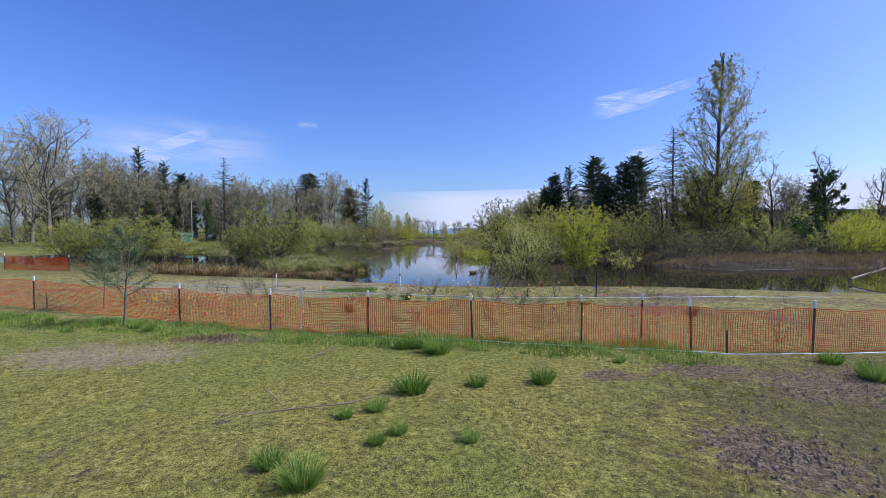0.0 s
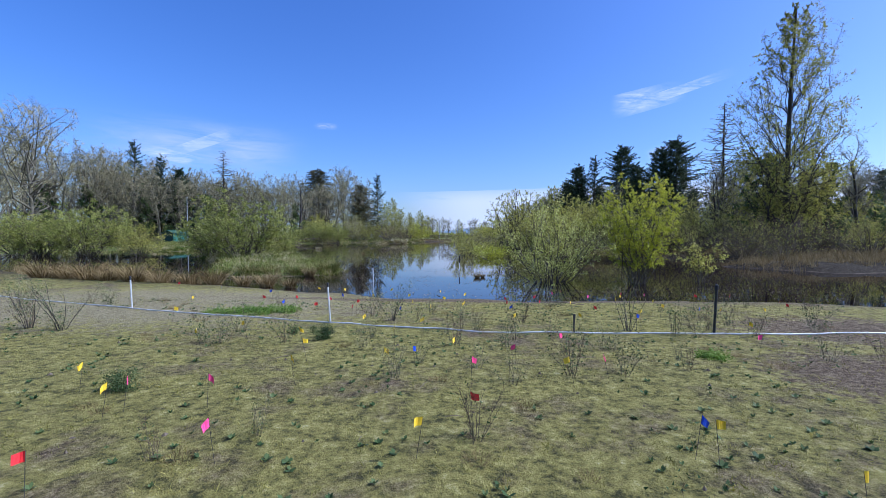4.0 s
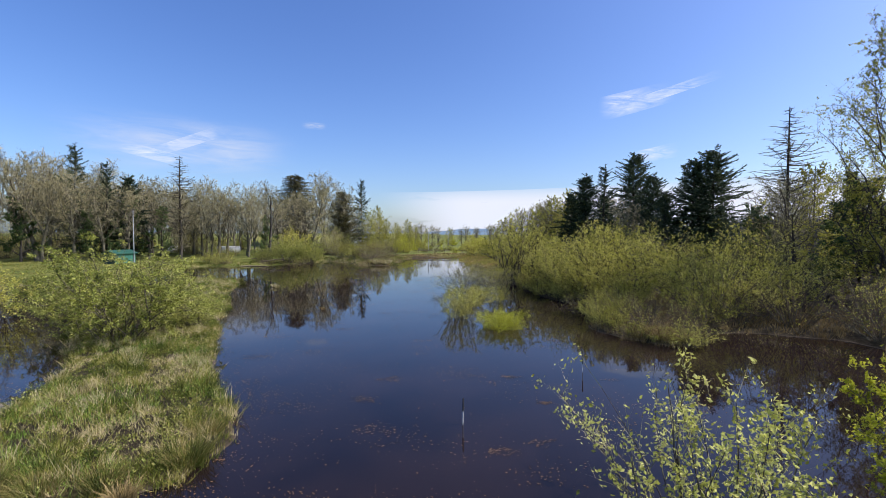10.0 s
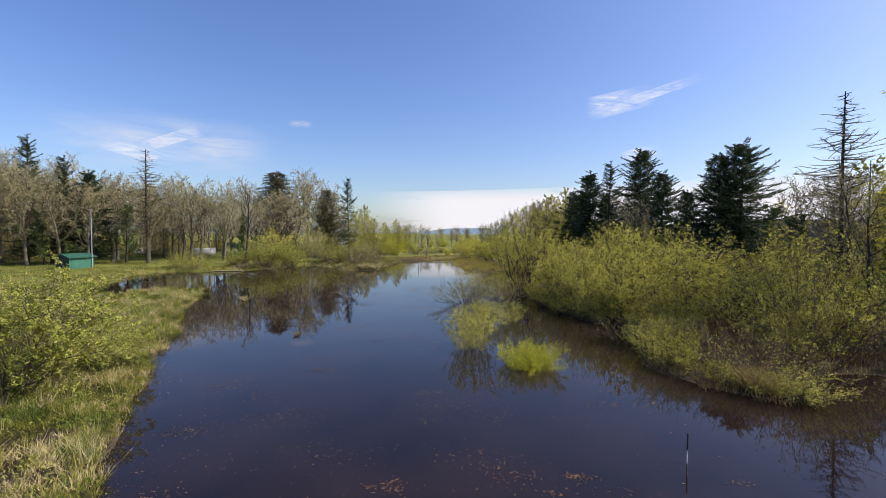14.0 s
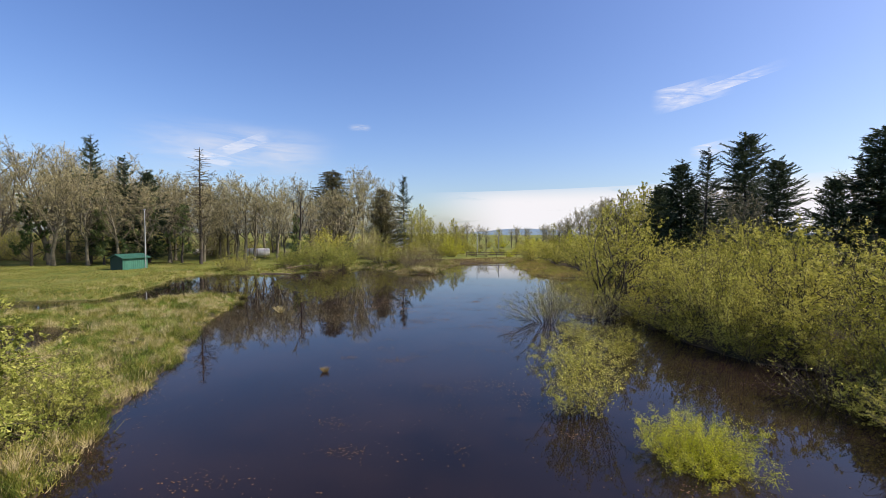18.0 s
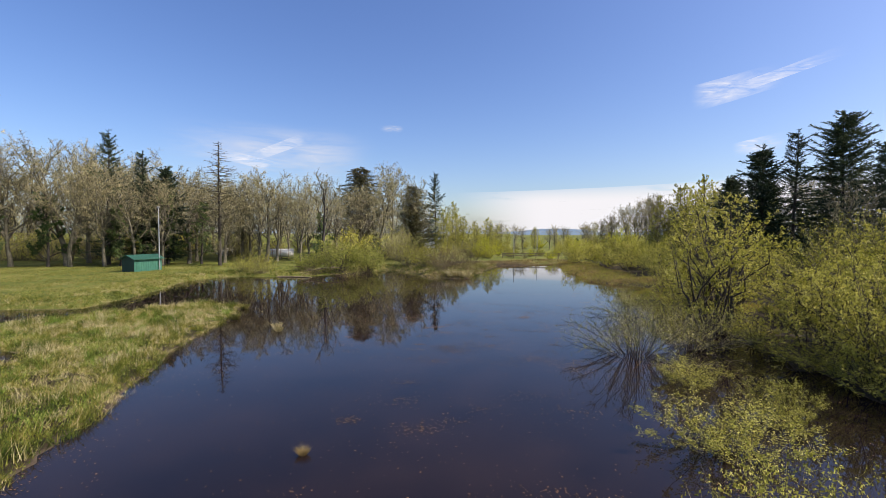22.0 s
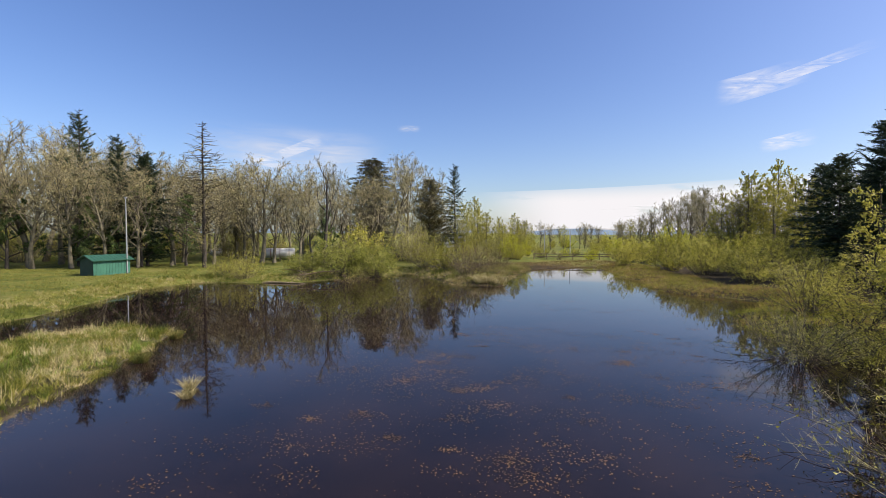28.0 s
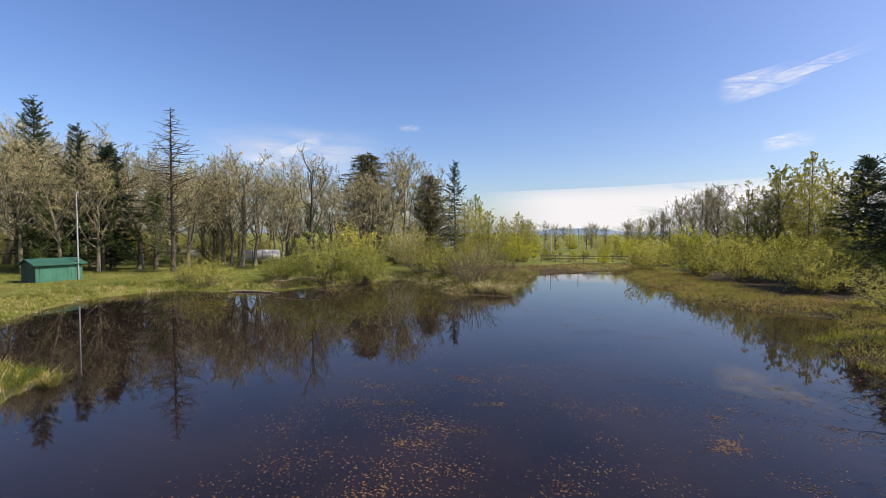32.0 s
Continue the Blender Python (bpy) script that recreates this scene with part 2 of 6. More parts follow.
def unit(a):
    return a / np.maximum(np.linalg.norm(a, axis=-1, keepdims=True), 1e-9)


def tube(b, pts, radii, sides=6, cap=True):
    pts, radii = np.asarray(pts, float), np.asarray(radii, float)
    n = len(pts)
    d = unit(np.gradient(pts, axis=0))
    ref = np.array([0.0, 0.0, 1.0]) if abs(d[0][2]) < 0.9 else np.array([1.0, 0.0, 0.0])
    u = unit(np.cross(d, ref))
    w = np.cross(d, u)
    a = np.arange(sides) * 2 * np.pi / sides
    ring = pts[:, None] + radii[:, None, None] * (np.cos(a)[None, :, None] * u[:, None] + np.sin(a)[None, :, None] * w[:, None])
    i, j = np.meshgrid(np.arange(n - 1), np.arange(sides), indexing="ij")
    k = (j + 1) % sides
    q = np.stack([i * sides + j, i * sides + k, (i + 1) * sides + k, (i + 1) * sides + j], -1).reshape(-1, 4)
    b.add(ring.reshape(-1, 3), q)
    if cap:
        top = [ring[0][::-1], ring[-1]]
        for r in top:
            b.add(r, [list(range(sides))])
    return b


def box(b, lo, hi, bevel=0.0):
    x0, y0, z0 = lo
    x1, y1, z1 = hi
    if not bevel:
        v = [(x0, y0, z0), (x1, y0, z0), (x1, y1, z0), (x0, y1, z0), (x0, y0, z1), (x1, y0, z1), (x1, y1, z1), (x0, y1, z1)]
        return b.add(v, [(3, 2, 1, 0), (4, 5, 6, 7), (0, 1, 5, 4), (1, 2, 6, 5), (2, 3, 7, 6), (3, 0, 4, 7)])
    bm = bmesh.new()
    bmesh.ops.create_cube(bm, size=1, matrix=Matrix.Translation(((x0 + x1) / 2, (y0 + y1) / 2, (z0 + z1) / 2)) @ Matrix.Diagonal((x1 - x0, y1 - y0, z1 - z0, 1)))
    bmesh.ops.bevel(bm, geom=bm.edges[:], offset=bevel, segments=1, affect="EDGES")
    bm.verts.ensure_lookup_table()
    v = [tuple(p.co) for p in bm.verts]
    for p in bm.faces:
        ids = [q.index for q in p.verts]
        b.add([v[i] for i in ids], [list(range(len(ids)))])
    bm.free()
    return b


def blades(b, base, tip, width, rng, bend=0.0):
    """Thin pointed blades or twigs from base to tip; with bend they curve over in two pieces."""
    base, tip = np.asarray(base, float), np.asarray(tip, float)
    n = len(base)
    if not n:
        return b
    d = unit(tip - base)
    side = unit(np.cross(d, rng.normal(size=(n, 3)))) * (np.broadcast_to(width, (n,))[:, None] / 2)
    if bend:
        mid = base * 0.45 + tip * 0.55 + np.array([0, 0, 1.0]) * (np.linalg.norm(tip - base, axis=1) * bend)[:, None]
        v = np.stack([base - side, base + side, mid + side * 0.75, mid - side * 0.75, tip], 1).reshape(-1, 3)
        o = np.arange(n)[:, None] * 5
        b.add(v, o + np.array([[0, 1, 2, 3]]))
        b.f.append(o + np.array([[3, 2, 4]]) + b.n - len(v))
    else:
        v = np.stack([base - side, base + side, tip], 1).reshape(-1, 3)
        b.add(v, np.arange(n)[:, None] * 3 + np.array([[0, 1, 2]]))
    return b


def leaves(b, at, size, rng, long=1.8, whole=False):
    """Small pointed leaves, each turned its own way; whole ones are folded diamonds."""
    at = np.asarray(at, float)
    n = len(at)
    if not n:
        return b
    d = unit(rng.normal(size=(n, 3)) + np.array([0, 0, 0.3]))
    s = unit(np.cross(d, rng.normal(size=(n, 3))))
    k = np.cross(d, s)
    sz = (size * rng.uniform(0.6, 1.3, n))[:, None]
    if not whole:
        v = np.stack([at - d * sz * 0.5 - s * sz * 0.45, at - d * sz * 0.4 + s * sz * 0.45, at + d * sz * long * 0.6], 1).reshape(-1, 3)
        return b.add(v, np.arange(n)[:, None] * 3 + np.array([[0, 1, 2]]))
    v = np.stack([at - d * sz * long / 2, at + s * sz / 2 + k * sz * 0.18, at + d * sz * long / 2, at - s * sz / 2 + k * sz * 0.18], 1).reshape(-1, 3)
    return b.add(v, np.arange(n)[:, None] * 4 + np.array([[0, 1, 2, 3]]))


def curve(p, d, length, n, rng, up=0.0, wob=0.15):
    """A crooked line of n points from p along d, turning by up towards the sky."""
    pts, d = [np.array(p, float)], np.array(d, float)
    for _ in range(n - 1):
        d = unit(d + rng.normal(size=3) * wob + np.array([0, 0, up]))
        pts.append(pts[-1] + d * length / (n - 1))
    return np.array(pts)


def along(pts, t):
    x = np.asarray(t) * (len(pts) - 1)
    i = np.minimum(x.astype(int), len(pts) - 2)
    f = (x - i)[:, None]
    return pts[i] * (1 - f) + pts[i + 1] * f, unit(pts[i + 1] - pts[i])


# ---- plants ----
def spreading_tree(rng, h, spread, r, limbs=11, twigs=26, leaf=0, leaf_size=0.2, low=0.25, upright=0.12, sub=7, twig_w=0.03, leader=0.8, limb_r=0.5, wob=0.07):
    """A tree with a forking trunk: returns trunk and limbs, twigs, and leaves."""
    wood, tw, lf = Build(), Build(), Build()
    trunk = curve((0, 0, -0.3), (0, 0, 1), h * leader + 0.3, 9, rng, 0.12, wob)
    tube(wood, trunk, np.linspace(r, r * 0.22, 9) * np.array([1.25] + [1] * 8), 8)
    for i in range(limbs):
        t = low + (1 - low) * (i + rng.uniform(0, 0.8)) / limbs
        t = min(t, 0.99)
        (p,), _ = along(trunk, np.array([t]))
        a = i * 2.4 + rng.uniform(-0.5, 0.5)
        rise = 0.35 + 0.9 * t * rng.uniform(0.7, 1.2)
        ln = spread * (1.15 - 0.45 * t) * rng.uniform(0.75, 1.15)
        ln = min(ln, max((h - p[2]) * 1.35, spread * 0.35))
        limb = curve(p, unit(np.array([math.cos(a), math.sin(a), rise])), ln, 7, rng, upright, 0.16)
        r0 = r * (limb_r - limb_r * 0.56 * t)
        tube(wood, limb, np.linspace(r0, r0 * 0.18, 7), 5, False)
        for j in range(sub):
            s = 0.25 + 0.75 * (j + rng.uniform(0, 0.9)) / sub
            (q,), (qd,) = along(limb, np.array([min(s, 0.99)]))
            bl = ln * (0.5 - 0.22 * s) * rng.uniform(0.7, 1.3)
            br = curve(q, unit(qd * 0.6 + rng.normal(size=3) * 0.65 + np.array([0, 0, 0.25])), bl, 5, rng, upright * 0.8, 0.2)
            tube(wood, br, np.linspace(r0 * 0.3, 0.008, 5), 3, False)
            k = max(int(twigs * rng.uniform(0.6, 1.3)), 2)
            bp, bd = along(br, rng.uniform(0.15, 1, k))
            tip = bp + unit(bd * 0.7 + rng.normal(size=(k, 3)) * 0.7 + np.array([0, 0, 0.2])) * (rng.uniform(0.25, 0.75, k) * bl * 0.75)[:, None]
            blades(tw, bp, tip, twig_w, rng)
            k2 = k
            f = rng.uniform(0.3, 0.9, k2)[:, None]
            m = bp * (1 - f) + tip * f
            blades(tw, m, m + unit(tip - bp + rng.normal(size=(k2, 3)) * 0.5) * (rng.uniform(0.15, 0.4, k2) * bl * 0.6)[:, None], twig_w * 0.7, rng)
            if leaf:
                n = int(leaf * rng.uniform(0.4, 1.6))
                f = rng.uniform(0.2, 1.1, n)[:, None]
                c = rng.integers(0, k, n)
                leaves(lf, bp[c] * (1 - f) + tip[c] * f + rng.normal(size=(n, 3)) * 0.06 * bl, leaf_size, rng)
    tall = max(float(q[:, 2].max()) for q in tw.v)
    for bb in (wood, tw, lf):
        bb.v = [q * (h / tall) for q in bb.v]
    return wood, tw, lf


def bend_to(p, q, lift, n, rng, wob):
    """A bowed, slightly crooked line from p to q that first rises by lift."""
    t = np.linspace(0, 1, n)[:, None]
    mid = p * 0.5 + q * 0.5 + np.array([0, 0, lift])
    pts = (1 - t) ** 2 * p + 2 * t * (1 - t) * mid + t ** 2 * q
    pts[1:-1] += rng.normal(size=(n - 2, 3)) * wob * np.linalg.norm(q - p)
    return pts


def crown_tree(rng, h, r, trunk_r, limbs=18, sub=9, twigs=18, twig_w=0.03, leaf=0, leaf_size=0.1, start=(0.16, 0.55), centre=0.57, tall=0.44, column=False, leader=0.62, stems=0, hollow=0.5, sag=0.0, wob=0.05, thin=1.0):
    """Limbs that fill a rounded crown (or, as a column, rise steeply along one straight trunk); stems make a bush of it."""
    wood, tw, lf = Build(), Build(), Build()
    C, A = np.array([0, 0, h * centre]), np.array([r, r, h * tall])
    trunk = curve((0, 0, -0.3), (0, 0, 1), h * leader + 0.3, 9, rng, 0.2, 0.02 if column else 0.06)
    if not stems:
        tube(wood, trunk, np.linspace(trunk_r, trunk_r * 0.25, 9) * np.array([1.3] + [1] * 8), 8)
    for i in range(limbs):
        f, a = (i + rng.uniform(0, 0.9)) / limbs, i * 2.39996 + rng.uniform(-0.3, 0.3)
        if column:
            zt = 0.16 + 0.83 * f
            w = r * (1 - abs(2 * (zt - 0.5)) ** 2.2) ** 0.8 * rng.uniform(0.45, 1.0) + 0.25
            z0 = max(zt - w * rng.uniform(1.3, 2.1) / h, start[0] * 0.6)
            (p,), _ = along(trunk, np.array([min(z0 / leader, 0.99)]))
            q = np.array([p[0] + math.cos(a) * w, p[1] + math.sin(a) * w, zt * h])
            lift, r0 = -0.12 * w, trunk_r * (0.3 - 0.2 * z0)
        else:
            th = math.radians(104 - 98 * math.sqrt(f)) if not stems else math.radians(92 * math.sqrt(1 - f))
            e = np.array([math.sin(th) * math.cos(a), math.sin(th) * math.sin(a), math.cos(th)]) * rng.uniform(hollow + 0.15, 0.95)
            q = C + A * e
            if stems:
                p = np.array([math.cos(a) * r * 0.2 * rng.uniform(0, 1), math.sin(a) * r * 0.2 * rng.uniform(0, 1), -0.15])
                lift, r0 = h * 0.1, stems * rng.uniform(0.6, 1.1)
            else:
                (p,), _ = along(trunk, np.array([min((start[0] + (start[1] - start[0]) * f * rng.uniform(0.8, 1.1)) / leader, 0.98)]))
                lift, r0 = 0.1 * r, trunk_r * (0.55 - 0.25 * f) * thin
        limb = bend_to(p, q, lift, 7, rng, wob)
        ln = float(np.linalg.norm(q - p))
        tube(wood, limb, np.linspace(r0, max(r0 * 0.2, 0.006), 7), 5, False)
        for j in range(sub):
            s = 0.22 + 0.78 * (j + rng.uniform(0, 0.9)) / sub
            (b0,), (bd,) = along(limb, np.array([min(s, 0.99)]))
            d = unit(bd * 0.5 + unit(b0 - C + np.array([0, 0, 0.01])) * 0.35 + rng.normal(size=3) * 0.55 + np.array([0, 0, 0.5 if column else 0.12 - sag]))
            bl = (0.42 * ln if column else 0.36 * r) * (1.15 - 0.45 * s) * rng.uniform(0.6, 1.25)
            b1 = b0 + d * bl
            if not column:
                k = np.linalg.norm((b1 - C) / A)
                if k > 1.04:
                    b1 = C + (b1 - C) * (1.04 / k)
            br = bend_to(b0, b1, 0.05 * bl, 4, rng, 0.06)
            tube(wood, br, np.linspace(max(r0 * 0.28 * thin, 0.007), 0.005, 4), 3, False)
            n = max(int(twigs * rng.uniform(0.6, 1.4)), 2)
            bp, bv = along(br, rng.uniform(0.1, 1, n))
            tip = bp + unit(bv * 0.6 + rng.normal(size=(n, 3)) * 0.75 + np.array([0, 0, 0.15])) * (rng.uniform(0.2, 0.7, n) * bl * 0.65)[:, None]
            blades(tw, bp, tip, twig_w, rng)
            g = rng.uniform(0.3, 0.9, n)[:, None]
            m = bp * (1 - g) + tip * g
            blades(tw, m, m + unit(tip - bp + rng.normal(size=(n, 3)) * 0.1) * (rng.uniform(0.12, 0.35, n) * bl * 0.5)[:, None], twig_w * 0.7, rng)
            if leaf:
                nl = int(leaf * rng.uniform(0.3, 1.7))
                c = rng.integers(0, n, nl)
                g = rng.uniform(0.3, 1.1, nl)[:, None]
                leaves(lf, bp[c] * (1 - g) + tip[c] * g + rng.normal(size=(nl, 3)) * 0.04 * bl, leaf_size, rng)
    return wood, tw, lf


def spire_tree(rng, h, r, trunk_r, bare=False, low=0.08, step=0.5, droop=0.18, per=7, ragged=0.35, shape=0.7, fill=60):
    """A conifer: one straight trunk with whorls of boughs; bare ones keep only twigs."""
    wood, green = Build(), Build()
    tr = curve((0, 0, -0.3), (0, 0, 1), h + 0.3, 10, rng, 0.3, 0.015)
    tube(wood, tr, np.linspace(trunk_r, 0.03, 10), 7)
    z = h * low
    while z < h * 0.985:
        t = z / h
        reach = r * (1 - t) ** shape * (0.6 + 0.4 * min(1, t * 5)) + 0.15
        for k in range(per):
            if rng.random() < (0.3 if bare else 0.12):
                continue
            a = rng.uniform(0, 2 * np.pi)
            ln = reach * rng.uniform(1 - ragged * 1.6, 1 + ragged * 0.5)
            (p,), _ = along(tr, np.array([min((z + rng.uniform(-0.5, 0.5) * step * 2 + 0.3) / (h + 0.3), 0.995)]))
            rise = (-droop if t < 0.6 else droop * 1.5) + rng.uniform(-0.12, 0.12)
            br = curve(p, unit(np.array([math.cos(a), math.sin(a), rise])), ln, 4, rng, (0.2 if bare else 0.08) if t < 0.7 else 0.12, 0.2 if bare else 0.08)
            tube(wood, br, np.linspace(0.042 if bare else 0.035, 0.01, 4), 3, False)
            n = max(int(ln * (16 if bare else 36)), 5)
            bp, bd = along(br, rng.uniform(0.12, 1.0, n))
            sd = unit(np.cross(bd, np.array([0, 0, 1.0]))) * rng.choice([-1, 1], n)[:, None]
            out = unit(sd * 0.9 + bd * 0.8 + rng.normal(size=(n, 3)) * 0.4 + np.array([0, 0, -0.15 if not bare else 0]))
            wl = rng.uniform(0.25, 0.6, n) * (0.45 + 0.55 * min(ln, 2.5) / 2.5) * (0.8 if bare else 1.0)
            blades(green, bp, bp + out * wl[:, None], 0.03 if bare else rng.uniform(0.05, 0.12, n), rng)
        z += step * rng.uniform(0.75, 1.25)
    if not bare:
        n = int(fill * 2.2 * h * r ** 0.5)
        t = rng.uniform(low, 0.97, n) ** 1.1
        a = rng.uniform(0, 2 * np.pi, n)
        lump = 0.75 + 0.25 * np.sin(a * 3 + t * 21) * np.sin(t * 37 + a)
        q = r * (1 - t) ** shape * (0.6 + 0.4 * np.minimum(1, t * 5)) * rng.uniform(0.25, 0.85, n) * lump
        p = np.column_stack([np.cos(a) * q, np.sin(a) * q, t * h])
        out = unit(np.column_stack([np.cos(a), np.sin(a), rng.uniform(-0.7, 0.25, n)]) + rng.normal(size=(n, 3)) * 0.45)
        blades(green, p, p + out * rng.uniform(0.25, 0.6, n)[:, None], rng.uniform(0.05, 0.13, n), rng)
    return wood, green


def shrub(rng, h, r, stems=26, leaf=60, leaf_size=0.07, arch=0.05, twigs=10, clump=0.16, base_r=0.25, stem_r=0.03, low=0.35, flat=1.0, twig_w=0.014, whole=False, tips=1.0):
    """A many-stemmed bush: stems that fan out from the base, side twigs, and leaves towards the ends."""
    wood, tw, lf = Build(), Build(), Build()
    for i in range(stems):
        a, q = i * 2.39996, math.sqrt((i + 0.5) / stems)
        out = np.array([math.cos(a), math.sin(a)]) * q
        tilt = q * r
        ln = math.hypot(tilt, h * (1.05 - 0.42 * q * q * flat)) * rng.uniform(0.78, 1.08)
        p = np.array([out[0] * base_r * r, out[1] * base_r * r, -0.15])
        d = unit(np.array([out[0] * tilt, out[1] * tilt, h * (1.0 - 0.4 * q * flat)]))
        st = curve(p, d, ln, 7, rng, -arch, 0.12)
        st[:, 2] = np.maximum(st[:, 2], -0.1)
        tube(wood, st, np.linspace(stem_r, min(0.006, stem_r * 0.35), 7), 4, False)
        k = max(int(twigs * rng.uniform(0.7, 1.3)), 3)
        bp, bd = along(st, rng.uniform(low * 0.7, 1.0, k))
        tip = bp + unit(bd * 0.8 + rng.normal(size=(k, 3)) * 0.55 + np.array([0, 0, 0.3])) * (rng.uniform(0.12, 0.3, k) * ln)[:, None]
        blades(tw, bp, tip, twig_w, rng)
        f = rng.uniform(0.2, 0.8, k)[:, None]
        m = bp * (1 - f) + tip * f
        t2 = m + unit(tip - bp + rng.normal(size=(k, 3)) * 0.4) * (rng.uniform(0.06, 0.16, k) * ln)[:, None]
        blades(tw, m, t2, twig_w * 0.7, rng)
        n = int(leaf * rng.uniform(0.5, 1.5))
        if n:
            c = rng.integers(0, k, n)
            f = rng.uniform(0.1, 1.08, n)[:, None] ** (1 / tips)
            pick = rng.random(n)[:, None] < 0.6
            at = np.where(pick, bp[c] * (1 - f) + tip[c] * f, m[c] * (1 - f) + t2[c] * f)
            leaves(lf, at + rng.normal(size=(n, 3)) * clump * 0.3, leaf_size, rng, 1.8, whole)
    return wood, tw, lf


def plant(name, label, category, group, wood, bark, twig=None, twig_mat=None, leaf=None, leaf_mat=None, leaf_name="foliage"):
    """One plant as a thing with trunk, twigs and leaves; parked out of the way until it is copied."""
    ob = thing(name, label, category, group)
    w = part("trunk" if "tree" in category else "wood", wood, bark, ob, smooth=True)
    if "tree" not in category:
        tagged(w, kind="stuff")
    if twig is not None and twig.n:
        tagged(part("crown", twig, twig_mat, ob), kind="stuff")
    if leaf is not None and leaf.n:
        tagged(part(leaf_name, leaf, leaf_mat, ob), kind="stuff")
    return ob


USED = set()


def place(ob, x, y, scale=1.0, turn=0.0, tall=1.0, z=None, first=False, label="", lean=0.0):
    """Stands a plant on the ground: the model itself the first time, then copies."""
    m = pose(x, y, float(ground_z(x, y)) if z is None else z, lean, 0, turn) @ Matrix.Diagonal((scale, scale, scale * tall, 1))
    if ob.name not in USED:
        USED.add(ob.name)
        ob.matrix_basis = m
        got = ob
    else:
        got = copy_thing(ob, m @ Matrix.Diagonal((1 / ob.scale[0], 1 / ob.scale[1], 1 / ob.scale[2], 1)))
    return tagged(got, label) if label else got


# ---- the ground: one sheet with the pond sunk into it ----
WATER = -0.25
POND = [(11, 21.8), (7, 22.0), (3, 21.9), (-1, 22.4), (-4.5, 23.8), (-8.5, 25.6), (-14, 27.4), (-20, 29.6), (-28, 32.5), (-36, 37), (-50, 40), (-56, 52), (-52, 66),
        (-37, 71), (-38, 76), (-40.5, 82), (-44, 91), (-42.5, 96), (-33, 97.5), (-28.5, 104), (-24, 111.5), (-20.5, 107), (-15.1, 99.5), (-10.5, 99.5),
        (-9.8, 111), (-8.2, 123), (-2, 128), (1.5, 132), (3.2, 124), (3, 112), (4.5, 108), (4.3, 100), (6, 96.5), (10.5, 94), (9, 90), (6.4, 87.8), (4.8, 83),
        (6.5, 79), (9, 76)]
POND_EAST = [(8.6, 68), (8.8, 60), (10.4, 56.4), (14, 54.5), (12.5, 50), (9.2, 47.5), (10, 44.2), (11.7, 42.4), (14.2, 45.2), (18, 46), (21.5, 44), (22, 40.5), (19.5, 38), (17.6, 36.3), (20.4, 31.4),
             (28, 33), (40, 35), (46, 28), (36, 19), (22, 18.5), (15, 20.4)]
SPIT = [(-9.4, 28.6), (-7.2, 29.2), (-5.5, 30.2), (-5.4, 32.3), (-6.4, 34.6), (-9.0, 38), (-11, 42), (-14, 48), (-17, 55.6), (-20.5, 62), (-22.5, 68),
        (-25.5, 74.3), (-28.5, 74.8), (-31, 73), (-34, 67.5), (-39, 61.5), (-36, 58.5), (-30, 60), (-26, 59.5), (-25, 56), (-23, 50), (-21, 45), (-17.5, 41),
        (-15.4, 39), (-13.5, 34), (-11.6, 30.8)]
POND_ALL = np.array(POND + POND_EAST, float)
SPIT_LINE = np.array(SPIT, float)


def outline_distance(x, y, line):
    """Distance to a closed line, negative inside it."""
    x, y = np.asarray(x, float), np.asarray(y, float)
    best, inside = np.full(x.shape, 1e9), np.zeros(x.shape, bool)
    for (ax, ay), (bx, by) in zip(line, np.roll(line, -1, 0)):
        dx, dy = bx - ax, by - ay
        t = np.clip(((x - ax) * dx + (y - ay) * dy) / (dx * dx + dy * dy), 0, 1)
        best = np.minimum(best, np.hypot(x - ax - t * dx, y - ay - t * dy))
        with np.errstate(divide="ignore", invalid="ignore"):
            cross = ((ay > y) != (by > y)) & (x < ax + (y - ay) * dx / (dy if dy else 1e-9))
        inside ^= cross
    return np.where(inside, -best, best)


def wavy(x, y):
    return (np.sin(x * 1.7 + 1.3 * np.sin(y * 0.9)) + np.sin(y * 2.1 + 1.1 * np.sin(x * 1.3)) + 0.7 * np.sin(x * 4.1 + y * 3.3)) / 2.7


def ground_z(x, y):
    x, y = np.asarray(x, float), np.asarray(y, float)
    w = 0.22 * wavy(x * 0.8, y * 0.8)
    d = outline_distance(x, y, POND_ALL) + w + 0.45 * wavy(x * 0.27, y * 0.27) * np.clip((y - 30) / 6, 0, 1)
    s = outline_distance(x, y, SPIT_LINE) + w
    near = np.clip((30 - y) / 8, 0, 1)
    tau, top = 1.3 + 9.7 * near, 0.5 - 0.05 * near
    land = WATER + top * (1 - np.exp(-np.maximum(d, 0) / tau)) + 0.0
    isle = WATER + 0.16 * (1 - np.exp(-np.maximum(-s, 0) / 0.8))
    bed = WATER - 0.7 * (1 - np.exp(-np.maximum(np.minimum(-d, s), 0) / 2.5))
    z = np.where(d > 0, land, np.where(s < 0, isle, bed))
    z = z + np.where(d > 0.5, 0.02 * wavy(x * 1.9, y * 1.6) * np.clip(d - 0.5, 0, 1), 0)
    z = z + np.clip((y - 116) / 70, 0, 1) * np.clip((-x - 40) / 30, 0, 1) * 4.5
    return z + np.clip((np.hypot(x, y - 60) - 160) / 400, 0, 1) * 2.0


